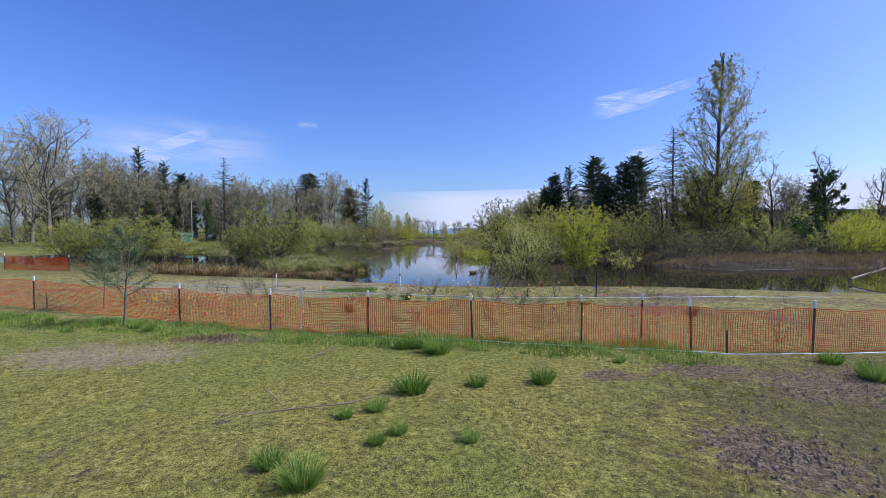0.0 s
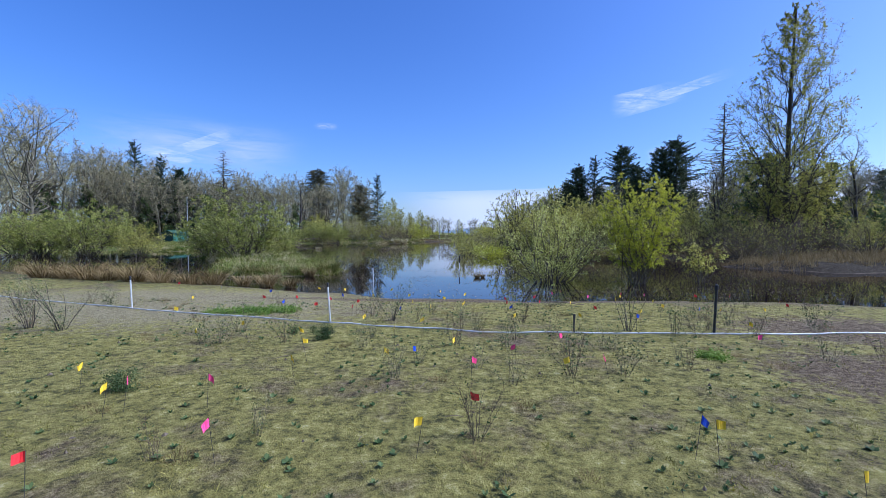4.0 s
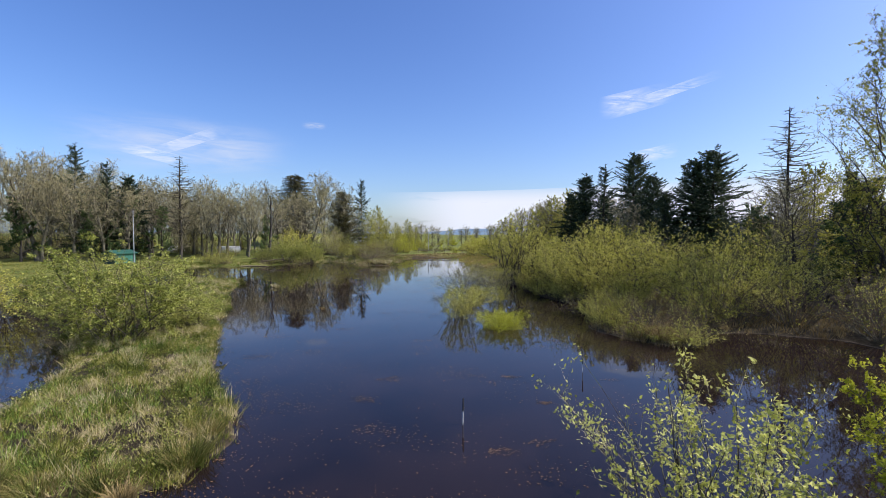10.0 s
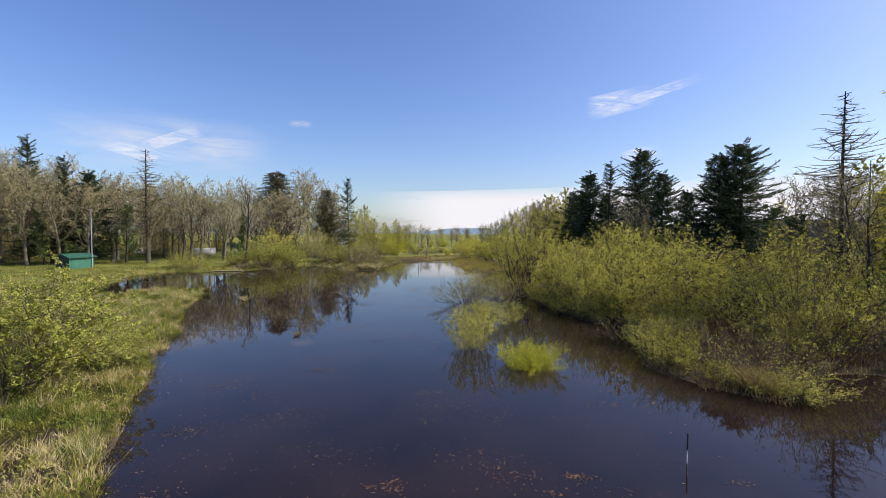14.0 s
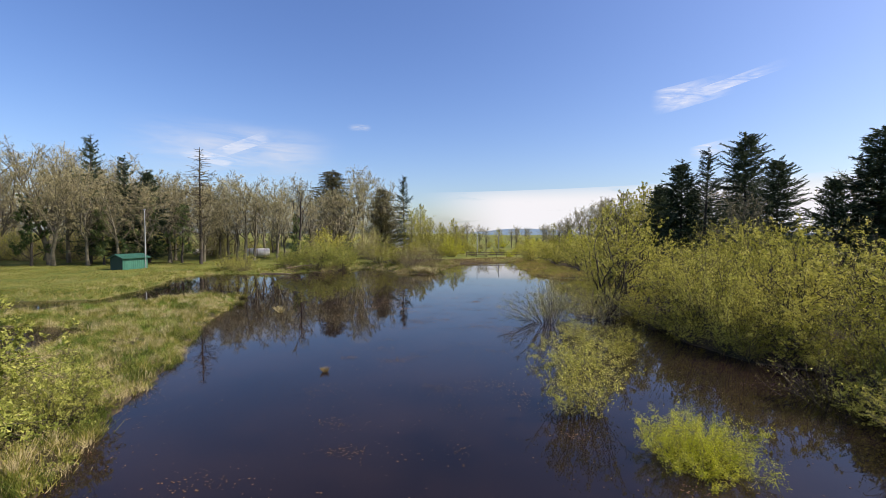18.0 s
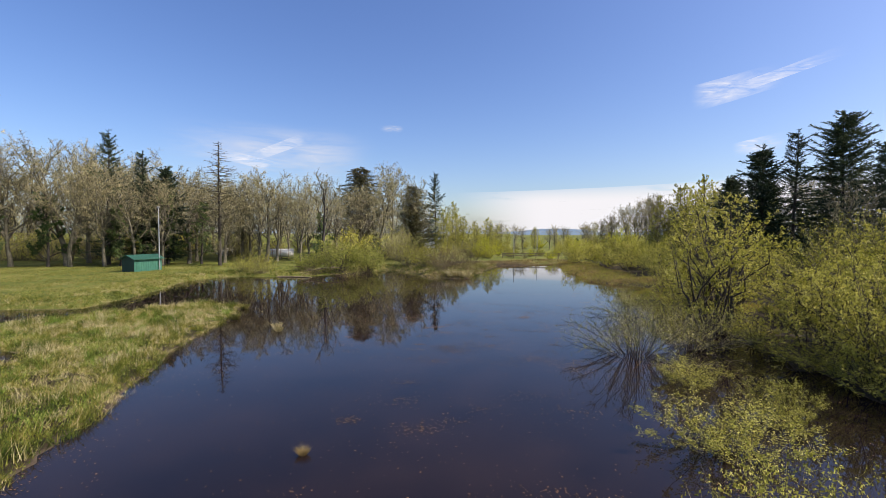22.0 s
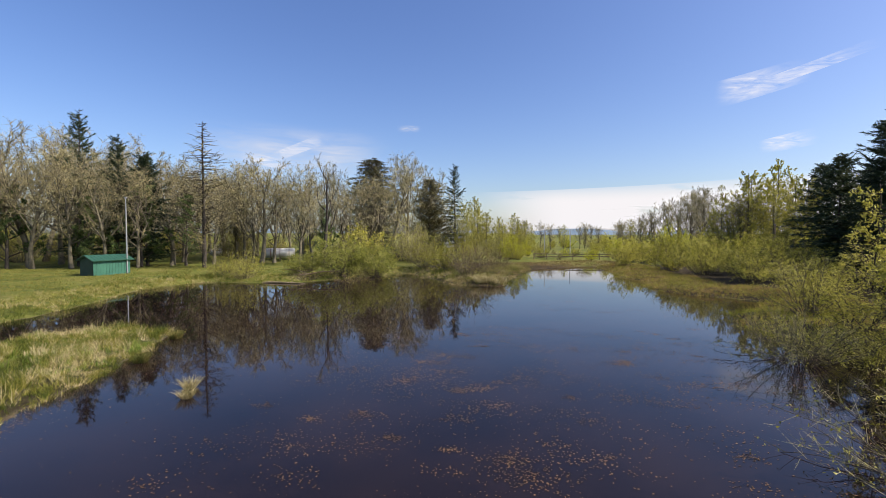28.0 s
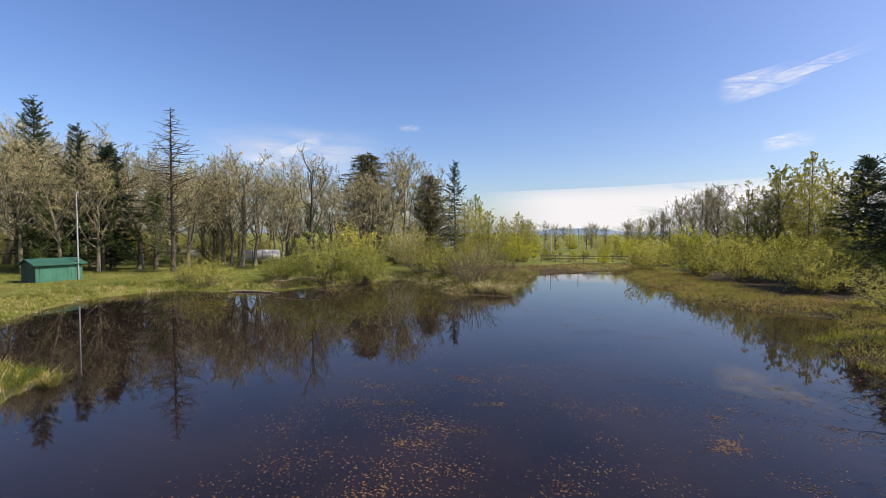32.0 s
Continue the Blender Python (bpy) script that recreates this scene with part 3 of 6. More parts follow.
def steps(marks):
    """Coordinates that run from mark to mark in the given strides."""
    out = [marks[0][0]]
    for (a, _), (b, s) in zip(marks, marks[1:]):
        n = max(int(round((b - a) / s)), 1)
        out += list(a + (b - a) * (np.arange(n) + 1) / n)
    return np.array(out)


gx = steps([(-1800, 0), (-300, 150), (-120, 12), (-58, 2.0), (-14, 0.6), (14, 0.28), (50, 0.9), (120, 5), (300, 20), (1800, 150)])
gy = steps([(-600, 0), (-60, 60), (-8, 4), (2, 0.5), (20, 0.4), (27, 0.16), (34, 0.4), (80, 0.8), (140, 1.0), (240, 6), (500, 30), (2600, 200)])
GX, GY = np.meshgrid(gx, gy)
b = Build()
nx, ny = len(gx), len(gy)
i, j = np.meshgrid(np.arange(ny - 1), np.arange(nx - 1), indexing="ij")
b.add(np.stack([GX, GY, ground_z(GX, GY)], -1), np.stack([i * nx + j, i * nx + j + 1, (i + 1) * nx + j + 1, (i + 1) * nx + j], -1).reshape(-1, 4))


def ground_material():
    m, nodes, links, bs = nodes_of("ground_soil_and_turf")
    g = nodes.new("ShaderNodeNewGeometry")
    pos = g.outputs["Position"]
    sep = nodes.new("ShaderNodeSeparateXYZ")
    links.new(pos, sep.inputs[0])

    def calc(op, a, c, d=None):
        n = nodes.new("ShaderNodeMath")
        n.operation = op
        for k, val in enumerate((a, c, d)):
            if val is None:
                continue
            if isinstance(val, (int, float)):
                n.inputs[k].default_value = val
            else:
                links.new(val, n.inputs[k])
        return n.outputs[0]

    def band(val, lo, hi):
        n = nodes.new("ShaderNodeMapRange")
        links.new(val, n.inputs[0])
        n.inputs[1].default_value, n.inputs[2].default_value = lo, hi
        return n.outputs[0]

    def blend(fac, a, c):
        n = nodes.new("ShaderNodeMix")
        n.data_type = "RGBA"
        links.new(fac, n.inputs[0])
        for sock, val in ((n.inputs[6], a), (n.inputs[7], c)):
            if isinstance(val, tuple):
                sock.default_value = (*val, 1)
            else:
                links.new(val, sock)
        return n.outputs[2]

    big = noise_tex(nodes, links, 0.35, 4, 0.6, pos).outputs["Fac"]
    mid = noise_tex(nodes, links, 1.6, 5, 0.7, pos).outputs["Fac"]
    fine = noise_tex(nodes, links, 14.0, 6, 0.75, pos).outputs["Fac"]
    grit = noise_tex(nodes, links, 60.0, 3, 0.7, pos).outputs["Fac"]
    tuft = noise_tex(nodes, links, 5.0, 5, 0.7, pos).outputs["Fac"]
    # mown turf: green over straw, with bare soil showing through
    turf = ramp(nodes, [(0.4, (0.045, 0.042, 0.012)), (0.47, (0.175, 0.16, 0.03)), (0.53, (0.32, 0.28, 0.055)), (0.61, (0.56, 0.47, 0.14))])
    links.new(calc("MULTIPLY_ADD", fine, 0.55, calc("MULTIPLY", grit, 0.45)), turf.inputs[0])
    lush = ramp(nodes, [(0.41, (0.045, 0.058, 0.01)), (0.5, (0.18, 0.2, 0.03)), (0.61, (0.37, 0.37, 0.08))])
    links.new(calc("MULTIPLY_ADD", fine, 0.55, calc("MULTIPLY", grit, 0.45)), lush.inputs[0])
    soil = ramp(nodes, [(0.4, (0.04, 0.027, 0.014)), (0.5, (0.145, 0.103, 0.056)), (0.62, (0.35, 0.27, 0.16))])
    links.new(calc("MULTIPLY_ADD", fine, 0.6, calc("MULTIPLY", grit, 0.4)), soil.inputs[0])
    moss = ramp(nodes, [(0.4, (0.06, 0.058, 0.018)), (0.49, (0.23, 0.2, 0.052)), (0.57, (0.355, 0.31, 0.085)), (0.67, (0.56, 0.48, 0.24))])
    links.new(calc("MULTIPLY_ADD", fine, 0.5, calc("MULTIPLY", tuft, 0.5)), moss.inputs[0])
    lawn = blend(band(calc("MULTIPLY_ADD", big, 0.7, calc("MULTIPLY", mid, 0.3)), 0.42, 0.62), turf.outputs[0], lush.outputs[0])
    lawn = blend(band(calc("MULTIPLY_ADD", mid, 0.6, calc("MULTIPLY", tuft, 0.4)), 0.56, 0.66), lawn, soil.outputs[0])
    # a strip of long green grass along the fence
    strip = calc("MULTIPLY", band(calc("ADD", sep.outputs[1], calc("MULTIPLY", mid, 2.0)), 8.6, 9.8), band(calc("MULTIPLY_ADD", sep.outputs[0], 0.12, mid), 1.2, 0.4))
    lawn = blend(strip, lawn, lush.outputs[0])
    plot = blend(band(calc("MULTIPLY_ADD", mid, 0.5, calc("MULTIPLY", big, 0.5)), 0.5, 0.62), moss.outputs[0], soil.outputs[0])
    line = calc("ADD", sep.outputs[1], calc("MULTIPLY_ADD", sep.outputs[0], 0.2, calc("MULTIPLY", mid, 0.8)))
    near = blend(band(line, 9.9, 10.4), lawn, plot)
    litter = ramp(nodes, [(0.38, (0.018, 0.013, 0.007)), (0.52, (0.045, 0.034, 0.018)), (0.68, (0.1, 0.078, 0.042))])
    links.new(calc("MULTIPLY_ADD", fine, 0.5, calc("MULTIPLY", tuft, 0.5)), litter.outputs[0].node.inputs[0])
    wide = noise_tex(nodes, links, 0.12, 5, 0.65, pos).outputs["Fac"]
    meadow = ramp(nodes, [(0.39, (0.055, 0.062, 0.014)), (0.48, (0.11, 0.128, 0.022)), (0.56, (0.165, 0.16, 0.038)), (0.66, (0.25, 0.215, 0.08))])
    links.new(calc("MULTIPLY_ADD", wide, 0.5, calc("MULTIPLY", mid, 0.5)), meadow.inputs[0])
    field = meadow.outputs[0]
    back = blend(calc("MULTIPLY", band(calc("MULTIPLY_ADD", mid, 3.0, sep.outputs[0]), -28, -20), band(calc("MULTIPLY_ADD", mid, 6.0, sep.outputs[1]), 136, 130)), field, litter.outputs[0])
    far = blend(band(calc("ADD", sep.outputs[1], mid), 24, 32), near, back)
    # bare worn ground to the east of the lawn and by the tree
    def bare(cx, cy, rx, ry):
        dx, dy = calc("DIVIDE", calc("SUBTRACT", sep.outputs[0], cx), rx), calc("DIVIDE", calc("SUBTRACT", sep.outputs[1], cy), ry)
        rr = calc("ADD", calc("SQRT", calc("ADD", calc("MULTIPLY", dx, dx), calc("MULTIPLY", dy, dy)), 0), calc("MULTIPLY", calc("SUBTRACT", tuft, 0.5), 2.2))
        return band(rr, 1.15, 0.75)
    straw = ramp(nodes, [(0.39, (0.12, 0.095, 0.045)), (0.51, (0.29, 0.24, 0.12)), (0.64, (0.5, 0.43, 0.25))])
    links.new(calc("MULTIPLY_ADD", fine, 0.5, calc("MULTIPLY", grit, 0.5)), straw.inputs[0])
    worn = ramp(nodes, [(0.38, (0.04, 0.034, 0.012)), (0.5, (0.13, 0.108, 0.036)), (0.64, (0.25, 0.21, 0.07))])
    links.new(calc("MULTIPLY_ADD", fine, 0.55, calc("MULTIPLY", grit, 0.45)), worn.inputs[0])
    out = blend(bare(7.5, 4.0, 5.0, 4.6), far, worn.outputs[0])
    out = blend(bare(-7.5, 20.0, 6.5, 3.4), out, straw.outputs[0])
    out = blend(bare(-6.4, 8.2, 1.7, 0.9), out, straw.outputs[0])
    for spot in ((3.4, 4.4, 0.7, 0.7), (6.2, 6.5, 1.6, 0.8), (4.4, 7.3, 0.9, 0.5), (-4.6, 9.5, 1.0, 0.4), (2.7, 7.0, 0.5, 0.3), (8.9, 17.2, 2.4, 1.7), (6.6, 14.0, 1.5, 1.3), (1.5, 21.7, 7.0, 0.4)):
        out = blend(bare(*spot), out, soil.outputs[0])
    mud = ramp(nodes, [(0.3, (0.085, 0.062, 0.042)), (0.7, (0.21, 0.158, 0.11))])
    links.new(fine, mud.inputs[0])
    wet = band(calc("MULTIPLY_ADD", mid, 0.08, sep.outputs[2]), -0.175, -0.225)
    out = blend(wet, out, mud.outputs[0])
    links.new(out, bs.inputs["Base Color"])
    bs.inputs["Roughness"].default_value = 0.95
    bs.inputs["Specular IOR Level"].default_value = 0.15
    bp = nodes.new("ShaderNodeBump")
    bp.inputs["Strength"].default_value, bp.inputs["Distance"].default_value = 1.0, 0.1
    links.new(calc("MULTIPLY_ADD", fine, 0.6, calc("MULTIPLY", grit, 0.4)), bp.inputs["Height"])
    links.new(bp.outputs[0], bs.inputs["Normal"])
    return m


ground = new("ground", b.mesh("ground", ground_material(), True))
tagged(ground, "uneven mown grass, bare soil and muddy shore round the pond", "ground", kind="structure")


def water_material():
    m, nodes, links, bs = nodes_of("dark_pond_water")
    g = nodes.new("ShaderNodeNewGeometry")
    murk = noise_tex(nodes, links, 0.25, 4, 0.6, g.outputs["Position"])
    r = ramp(nodes, [(0.3, (0.007, 0.0045, 0.005)), (0.7, (0.019, 0.011, 0.009))])
    links.new(murk.outputs["Fac"], r.inputs[0])
    links.new(r.outputs[0], bs.inputs["Base Color"])
    bs.inputs["Roughness"].default_value, bs.inputs["IOR"].default_value = 0.025, 1.33
    ripple = noise_tex(nodes, links, 1.3, 3, 0.5, g.outputs["Position"])
    bp = nodes.new("ShaderNodeBump")
    bp.inputs["Strength"].default_value, bp.inputs["Distance"].default_value = 0.05, 0.02
    links.new(ripple.outputs["Fac"], bp.inputs["Height"])
    links.new(bp.outputs[0], bs.inputs["Normal"])
    return m


b = Build()
b.add([(-62, 17, WATER), (50, 17, WATER), (50, 136, WATER), (-62, 136, WATER)], [(0, 1, 2, 3)])
tagged(new("water", b.mesh("water", water_material())), "still dark brown pond water reflecting sky and trees", "water", kind="structure")

# ---- distance ----
rng = np.random.default_rng(5)
b = Build()
n = 90
hx = np.linspace(-2600, 2600, n)
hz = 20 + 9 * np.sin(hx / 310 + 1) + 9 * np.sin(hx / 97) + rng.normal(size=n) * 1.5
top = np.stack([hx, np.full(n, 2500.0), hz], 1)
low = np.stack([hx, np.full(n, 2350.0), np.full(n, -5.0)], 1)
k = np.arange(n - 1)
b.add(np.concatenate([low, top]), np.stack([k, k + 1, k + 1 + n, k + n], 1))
tagged(new("backdrop_hills", b.mesh("backdrop_hills", HILL, True)), "low wooded hills on the horizon, tinted blue-grey for haze", "hills", kind="structure")


def cloud_material(name, scale, stretch, lo, hi, strength, soft_u, soft_v):
    """Thin ice cloud: lit white where the noise is dense, clear elsewhere, fading out to the sheet's edges."""
    m, nodes, links, bs = nodes_of(name)
    nodes.remove(bs)
    uv = nodes.new("ShaderNodeTexCoord").outputs["Generated"]
    mp = nodes.new("ShaderNodeMapping")
    mp.inputs["Scale"].default_value = (stretch[0], stretch[1], stretch[2])
    links.new(uv, mp.inputs[0])
    n = noise_tex(nodes, links, scale, 6, 0.6, mp.outputs[0])
    n.inputs["Distortion"].default_value = 0.6
    r = nodes.new("ShaderNodeMapRange")
    links.new(n.outputs["Fac"], r.inputs[0])
    r.inputs[1].default_value, r.inputs[2].default_value = lo, hi
    sep = nodes.new("ShaderNodeSeparateXYZ")
    links.new(uv, sep.inputs[0])
    fac = r.outputs[0]
    for axis, (a0, a1, b0, b1) in ((0, soft_u), (2, soft_v)):
        for x0, x1 in ((a0, a1), (b0, b1)):
            e = nodes.new("ShaderNodeMapRange")
            e.interpolation_type = "SMOOTHSTEP"
            links.new(sep.outputs[axis], e.inputs[0])
            e.inputs[1].default_value, e.inputs[2].default_value = x0, x1
            mu = nodes.new("ShaderNodeMath")
            mu.operation = "MULTIPLY"
            links.new(fac, mu.inputs[0])
            links.new(e.outputs[0], mu.inputs[1])
            fac = mu.outputs[0]
    em, tr, mx = nodes.new("ShaderNodeEmission"), nodes.new("ShaderNodeBsdfTransparent"), nodes.new("ShaderNodeMixShader")
    em.inputs[0].default_value, em.inputs[1].default_value = (0.93, 0.95, 1.0, 1), strength
    links.new(fac, mx.inputs[0])
    links.new(tr.outputs[0], mx.inputs[1])
    links.new(em.outputs[0], mx.inputs[2])
    links.new(mx.outputs[0], nodes["Material Output"].inputs[0])
    return m


def cloud(name, label, az0, az1, el0, el1, dist, mat, wedge=(0, 0, 0, 0)):
    """A wisp between two bearings and two heights over the horizon (degrees); wedge lifts its four corners."""
    b = Build()
    n = 14
    a = np.radians(np.linspace(az0, az1, n))
    f = np.linspace(0, 1, n)
    e0 = np.radians(el0 + wedge[0] * (1 - f) + wedge[1] * f)
    e1 = np.radians(el1 + wedge[2] * (1 - f) + wedge[3] * f)
    v = [np.stack([np.sin(a) * dist, np.cos(a) * dist, np.tan(e) * dist], 1) for e in (e0, e1)]
    k = np.arange(n - 1)
    ob = new(name, b.add(np.concatenate(v), np.stack([k, k + 1, k + 1 + n, k + n], 1)).mesh(name, mat))
    ob.visible_shadow = False
    return tagged(ob, label, "cloud", kind="structure")


WISP = cloud_material("cirrus", 2.2, (1.0, 1.0, 2.5), 0.34, 0.76, 0.72, (0.0, 0.25, 1.0, 0.55), (0.0, 0.45, 1.0, 0.55))
VEIL = cloud_material("cirrus_veil", 3.0, (1.0, 1.0, 2.6), 0.3, 0.95, 0.62, (0.0, 0.4, 1.0, 0.6), (0.0, 0.5, 1.0, 0.5))
BANK = cloud_material("cloud_bank", 4.0, (2.0, 2.0, 1.6), 0.2, 0.42, 0.68, (0.0, 0.2, 1.0, 0.9), (-1.0, -0.5, 1.0, 0.6))
cloud("backdrop_cloud_streak", "thin white feathered ice cloud", 18.0, 26.5, 13.2, 15.6, 3400, WISP, (0, 1.6, 0.4, 1.5))
cloud("backdrop_cloud_tail", "thin rising tail of an ice cloud", 21.5, 31.5, 14.4, 15.2, 3390, WISP, (0, 2.2, 0.2, 2.4))
cloud("backdrop_cloud_puff", "small pale ice cloud", 22.0, 27.0, 8.2, 9.6, 3400, WISP, (0, 0.6, 0, 0.9))
cloud("backdrop_cloud_streak_low", "thin white feathered ice cloud streak", -33.8, -26.2, 8.2, 9.3, 3400, WISP, (0, 3.2, 0, 3.5))
cloud("backdrop_cloud_veil", "wide faint veil of ice cloud", -44.0, -18.0, 5.8, 13.4, 3500, VEIL)
cloud("backdrop_cloud_veil_low", "thin white feathered ice cloud streak", -37.0, -29.2, 7.1, 8.3, 3450, WISP, (1.6, 0, 1.6, 0.0))
cloud("backdrop_cloud_speck", "tiny pale ice cloud", -18.5, -15.2, 12.6, 13.6, 3400, VEIL)
cloud("backdrop_cloud_bank", "long low white cloud bank over the horizon", -10.5, 75, -0.6, 5.3, 3600, BANK, (0, 0, 0, 1.6))

# ---- plants: models, each copied to its places ----
R = np.random.default_rng
oaks = []
for s, (h, sp, lim) in enumerate([(17, 8.0, 15), (16, 8.4, 14), (18, 7.4, 15), (15, 7.6, 15)]):
    if s % 2:
        w, t, _ = spreading_tree(R(10 + s), h, sp * 0.82, 0.3, 17, 13, low=0.28, upright=0.16, sub=9, twig_w=0.052, leader=0.72, limb_r=0.46, wob=0.09)
    else:
        w, t, _ = crown_tree(R(10 + s), h, sp * 0.9, 0.3, lim + 5, 13, 13, 0.055, start=(0.2, 0.6), wob=0.1, thin=0.8)
    oaks.append((h, plant("bare_tree", "tall leafless deciduous tree with grey-brown twigs", "tree", "bare trees round the pond", w, BARK, t, TWIG)))
w, t, _ = spreading_tree(R(21), 17, 4.5, 0.3, 10, 16, low=0.35, upright=0.2, sub=8, twig_w=0.03, leader=0.7, limb_r=0.42)
lone = plant("bare_tree", "open leafless tree with crooked black limbs", "tree", "bare trees round the pond", w, BARK_DARK, t, TWIG)
w, t = spire_tree(R(31), 23, 5.0, 0.34, step=0.5, per=7, ragged=0.75, shape=0.6, fill=22)
fir = plant("fir_tree", "tall dark green fir tree", "tree", "firs round the pond", w, BARK_DARK, t, NEEDLE, None, None)
w, t = spire_tree(R(32), 18, 7.0, 0.3, step=0.34, per=9, ragged=0.55, shape=0.5, droop=0.05, fill=90)
fir_wide = plant("fir_tree", "broad dark green fir tree", "tree", "firs round the pond", w, BARK_DARK, t, NEEDLE)
w, t = spire_tree(R(33), 14, 4.6, 0.24, step=0.36, per=8, ragged=0.5, shape=0.55, fill=80)
fir_small = plant("fir_tree", "young dark green fir tree", "tree", "firs round the pond", w, BARK_DARK, t, NEEDLE)
w, t = spire_tree(R(34), 17, 4.0, 0.2, bare=True, low=0.1, step=0.32, droop=-0.2, per=8, ragged=0.6, shape=0.62)
larch = plant("bare_larch_tree", "slender leafless larch with fine level boughs", "tree", "bare larches", w, BARK_DARK, t, TWIG)
w, t, l = crown_tree(R(41), 22.3, 4.6, 0.3, 76, 8, 11, 0.02, leaf=60, leaf_size=0.09, start=(0.1, 0.95), leader=0.98, column=True)
cottonwood = plant("cottonwood_tree", "tall narrow cottonwood with small new leaves", "tree", "", w, BARK_DARK, t, TWIG_GREEN, l, LEAF_POPLAR)
w, t, l = crown_tree(R(42), 14, 3.3, 0.16, 40, 7, 5, 0.035, leaf=62, leaf_size=0.105, start=(0.1, 0.95), leader=0.98, column=True)
poplar = plant("poplar_tree", "slim poplar coming into pale green leaf", "tree", "poplars round the pond", w, BARK, t, TWIG_GREEN, l, LEAF_POPLAR)
w, t, l = spreading_tree(R(43), 12, 3.0, 0.2, 14, 10, leaf=110, leaf_size=0.14, low=0.08, sub=7)
ivy_tree = plant("ivy_covered_tree", "small tree overgrown with dark ivy", "tree", "ivy-covered trees", w, BARK_DARK, t, TWIG, l, LEAF_DEEP)
w, t = spire_tree(R(44), 23, 6.6, 0.4, step=0.42, per=9, ragged=0.35, low=0.04, droop=-0.35, shape=0.42, fill=80)
dense_tree = plant("evergreen_tree", "dense dark olive-brown evergreen tree", "tree", "", w, BARK_DARK, t, NEEDLE_WARM)

w, t, _ = crown_tree(R(15), 16, 6.6, 0.3, 15, 9, 11, 0.075, start=(0.18, 0.58), wob=0.1, thin=0.8)
far_oak = plant("bare_tree", "leafless deciduous tree deep in the wood", "tree", "bare trees round the pond", w, BARK, t, TWIG)
w, t, l = shrub(R(58), 5, 3.6, 40, 110, 0.14, twigs=10, stem_r=0.04, low=0.15, twig_w=0.03)
far_willow = plant("willow_bush", "rounded willow bush in fresh yellow-green leaf", "bush", "willows round the pond", w, STEM, t, TWIG_GREEN, l, LEAF_WILLOW)
w, t, l = shrub(R(59), 5, 3.4, 34, 140, 0.13, twigs=9, stem_r=0.04, low=0.1, twig_w=0.03)
far_green = plant("green_bush", "full leafy bright green bush", "bush", "leafy bushes", w, STEM, t, TWIG_GREEN, l, LEAF_BRIGHT)
w, t, l = shrub(R(60), 4, 3.6, 44, 40, 0.075, twigs=24, stem_r=0.03, low=0.1, twig_w=0.028)
far_brush = plant("thicket", "leafless grey-brown undergrowth of thin stems", "bush", "leafless thickets", w, STEM, t, TWIG, l, LEAF_WILLOW)

willows = []
for s, (st, lf, sz) in enumerate([(52, 150, 0.092), (48, 130, 0.092), (48, 110, 0.094)]):
    w, t, l = shrub(R(50 + s), 5, 3.6, st, lf, sz, twigs=14, stem_r=0.03, low=0.16, arch=0.02)
    willows.append(plant("willow_bush", "rounded willow bush in fresh yellow-green leaf", "bush", "willows round the pond", w, STEM, t, TWIG_GREEN, l, LEAF_WILLOW))
w, t, l = shrub(R(55), 5, 3.6, 48, 80, 0.085, twigs=13, stem_r=0.035, low=0.2, twig_w=0.024)
brush = plant("brush", "half-bare brown willow brush just budding", "bush", "budding brush", w, STEM, t, TWIG_GREEN, l, LEAF_WILLOW)
w, t, l = shrub(R(56), 3, 3.2, 44, 10, 0.08, twigs=20, stem_r=0.03, low=0.15)
red_brush = plant("thicket", "low leafless reddish-brown thicket", "bush", "leafless thickets", w, STEM, t, TWIG_RED, l, LEAF_WILLOW)
w, t, l = shrub(R(57), 5, 3.4, 50, 210, 0.09, twigs=12, stem_r=0.03, low=0.15)
green_bush = plant("green_bush", "full leafy bright green bush", "bush", "leafy bushes", w, STEM, t, TWIG_GREEN, l, LEAF_BRIGHT)

clumps = []
for s in range(3):
    w, t, l = crown_tree(R(64 + s), 6.5, 3.7, 0.1, 26, 9, (7, 8, 10)[s], 0.022, leaf=(44, 36, 22)[s], leaf_size=0.08, centre=0.42, tall=0.56, stems=0.06, hollow=0.55)
    clumps.append(plant("willow_clump", "clump of dark leaning willow stems with yellow-green leaf bunches", "bush", "eastern willow clumps", w, BARK_DARK, t, TWIG_GREEN if s < 2 else TWIG, l, LEAF_WILLOW))

w, t, l = crown_tree(R(75), 6.5, 3.7, 0.1, 18, 7, 8, 0.02, leaf=40, leaf_size=0.09, centre=0.4, tall=0.58, stems=0.06, hollow=0.5)
low_clump = plant("willow_clump", "low willow clump hanging over the waterline", "bush", "eastern willow clumps", w, BARK_DARK, t, TWIG_GREEN, l, LEAF_WILLOW)

# the three bushes that stand in the water by the planted shore
w, t, l = shrub(R(61), 3.2, 2.3, 34, 210, 0.046, twigs=15, stem_r=0.018, clump=0.16, low=0.15, base_r=0.3, flat=0.8, whole=True, tips=1.3)
place(plant("catkin_willow", "open willow with pale catkins and leaves standing in water", "bush", "", w, BARK_DARK, t, TWIG, l, LEAF_PALE), 4.9, 27.4, z=WATER)
w, t, l = crown_tree(R(62), 4.7, 1.75, 0.05, 30, 10, 9, 0.012, leaf=115, leaf_size=0.035, centre=0.58, tall=0.42, stems=0.022, hollow=0.5)
place(plant("spring_willow", "upright willow in bright yellow-green leaf standing in water", "bush", "", w, STEM, t, TWIG_GREEN, l, LEAF_BRIGHT), 8.2, 26.55, z=WATER)
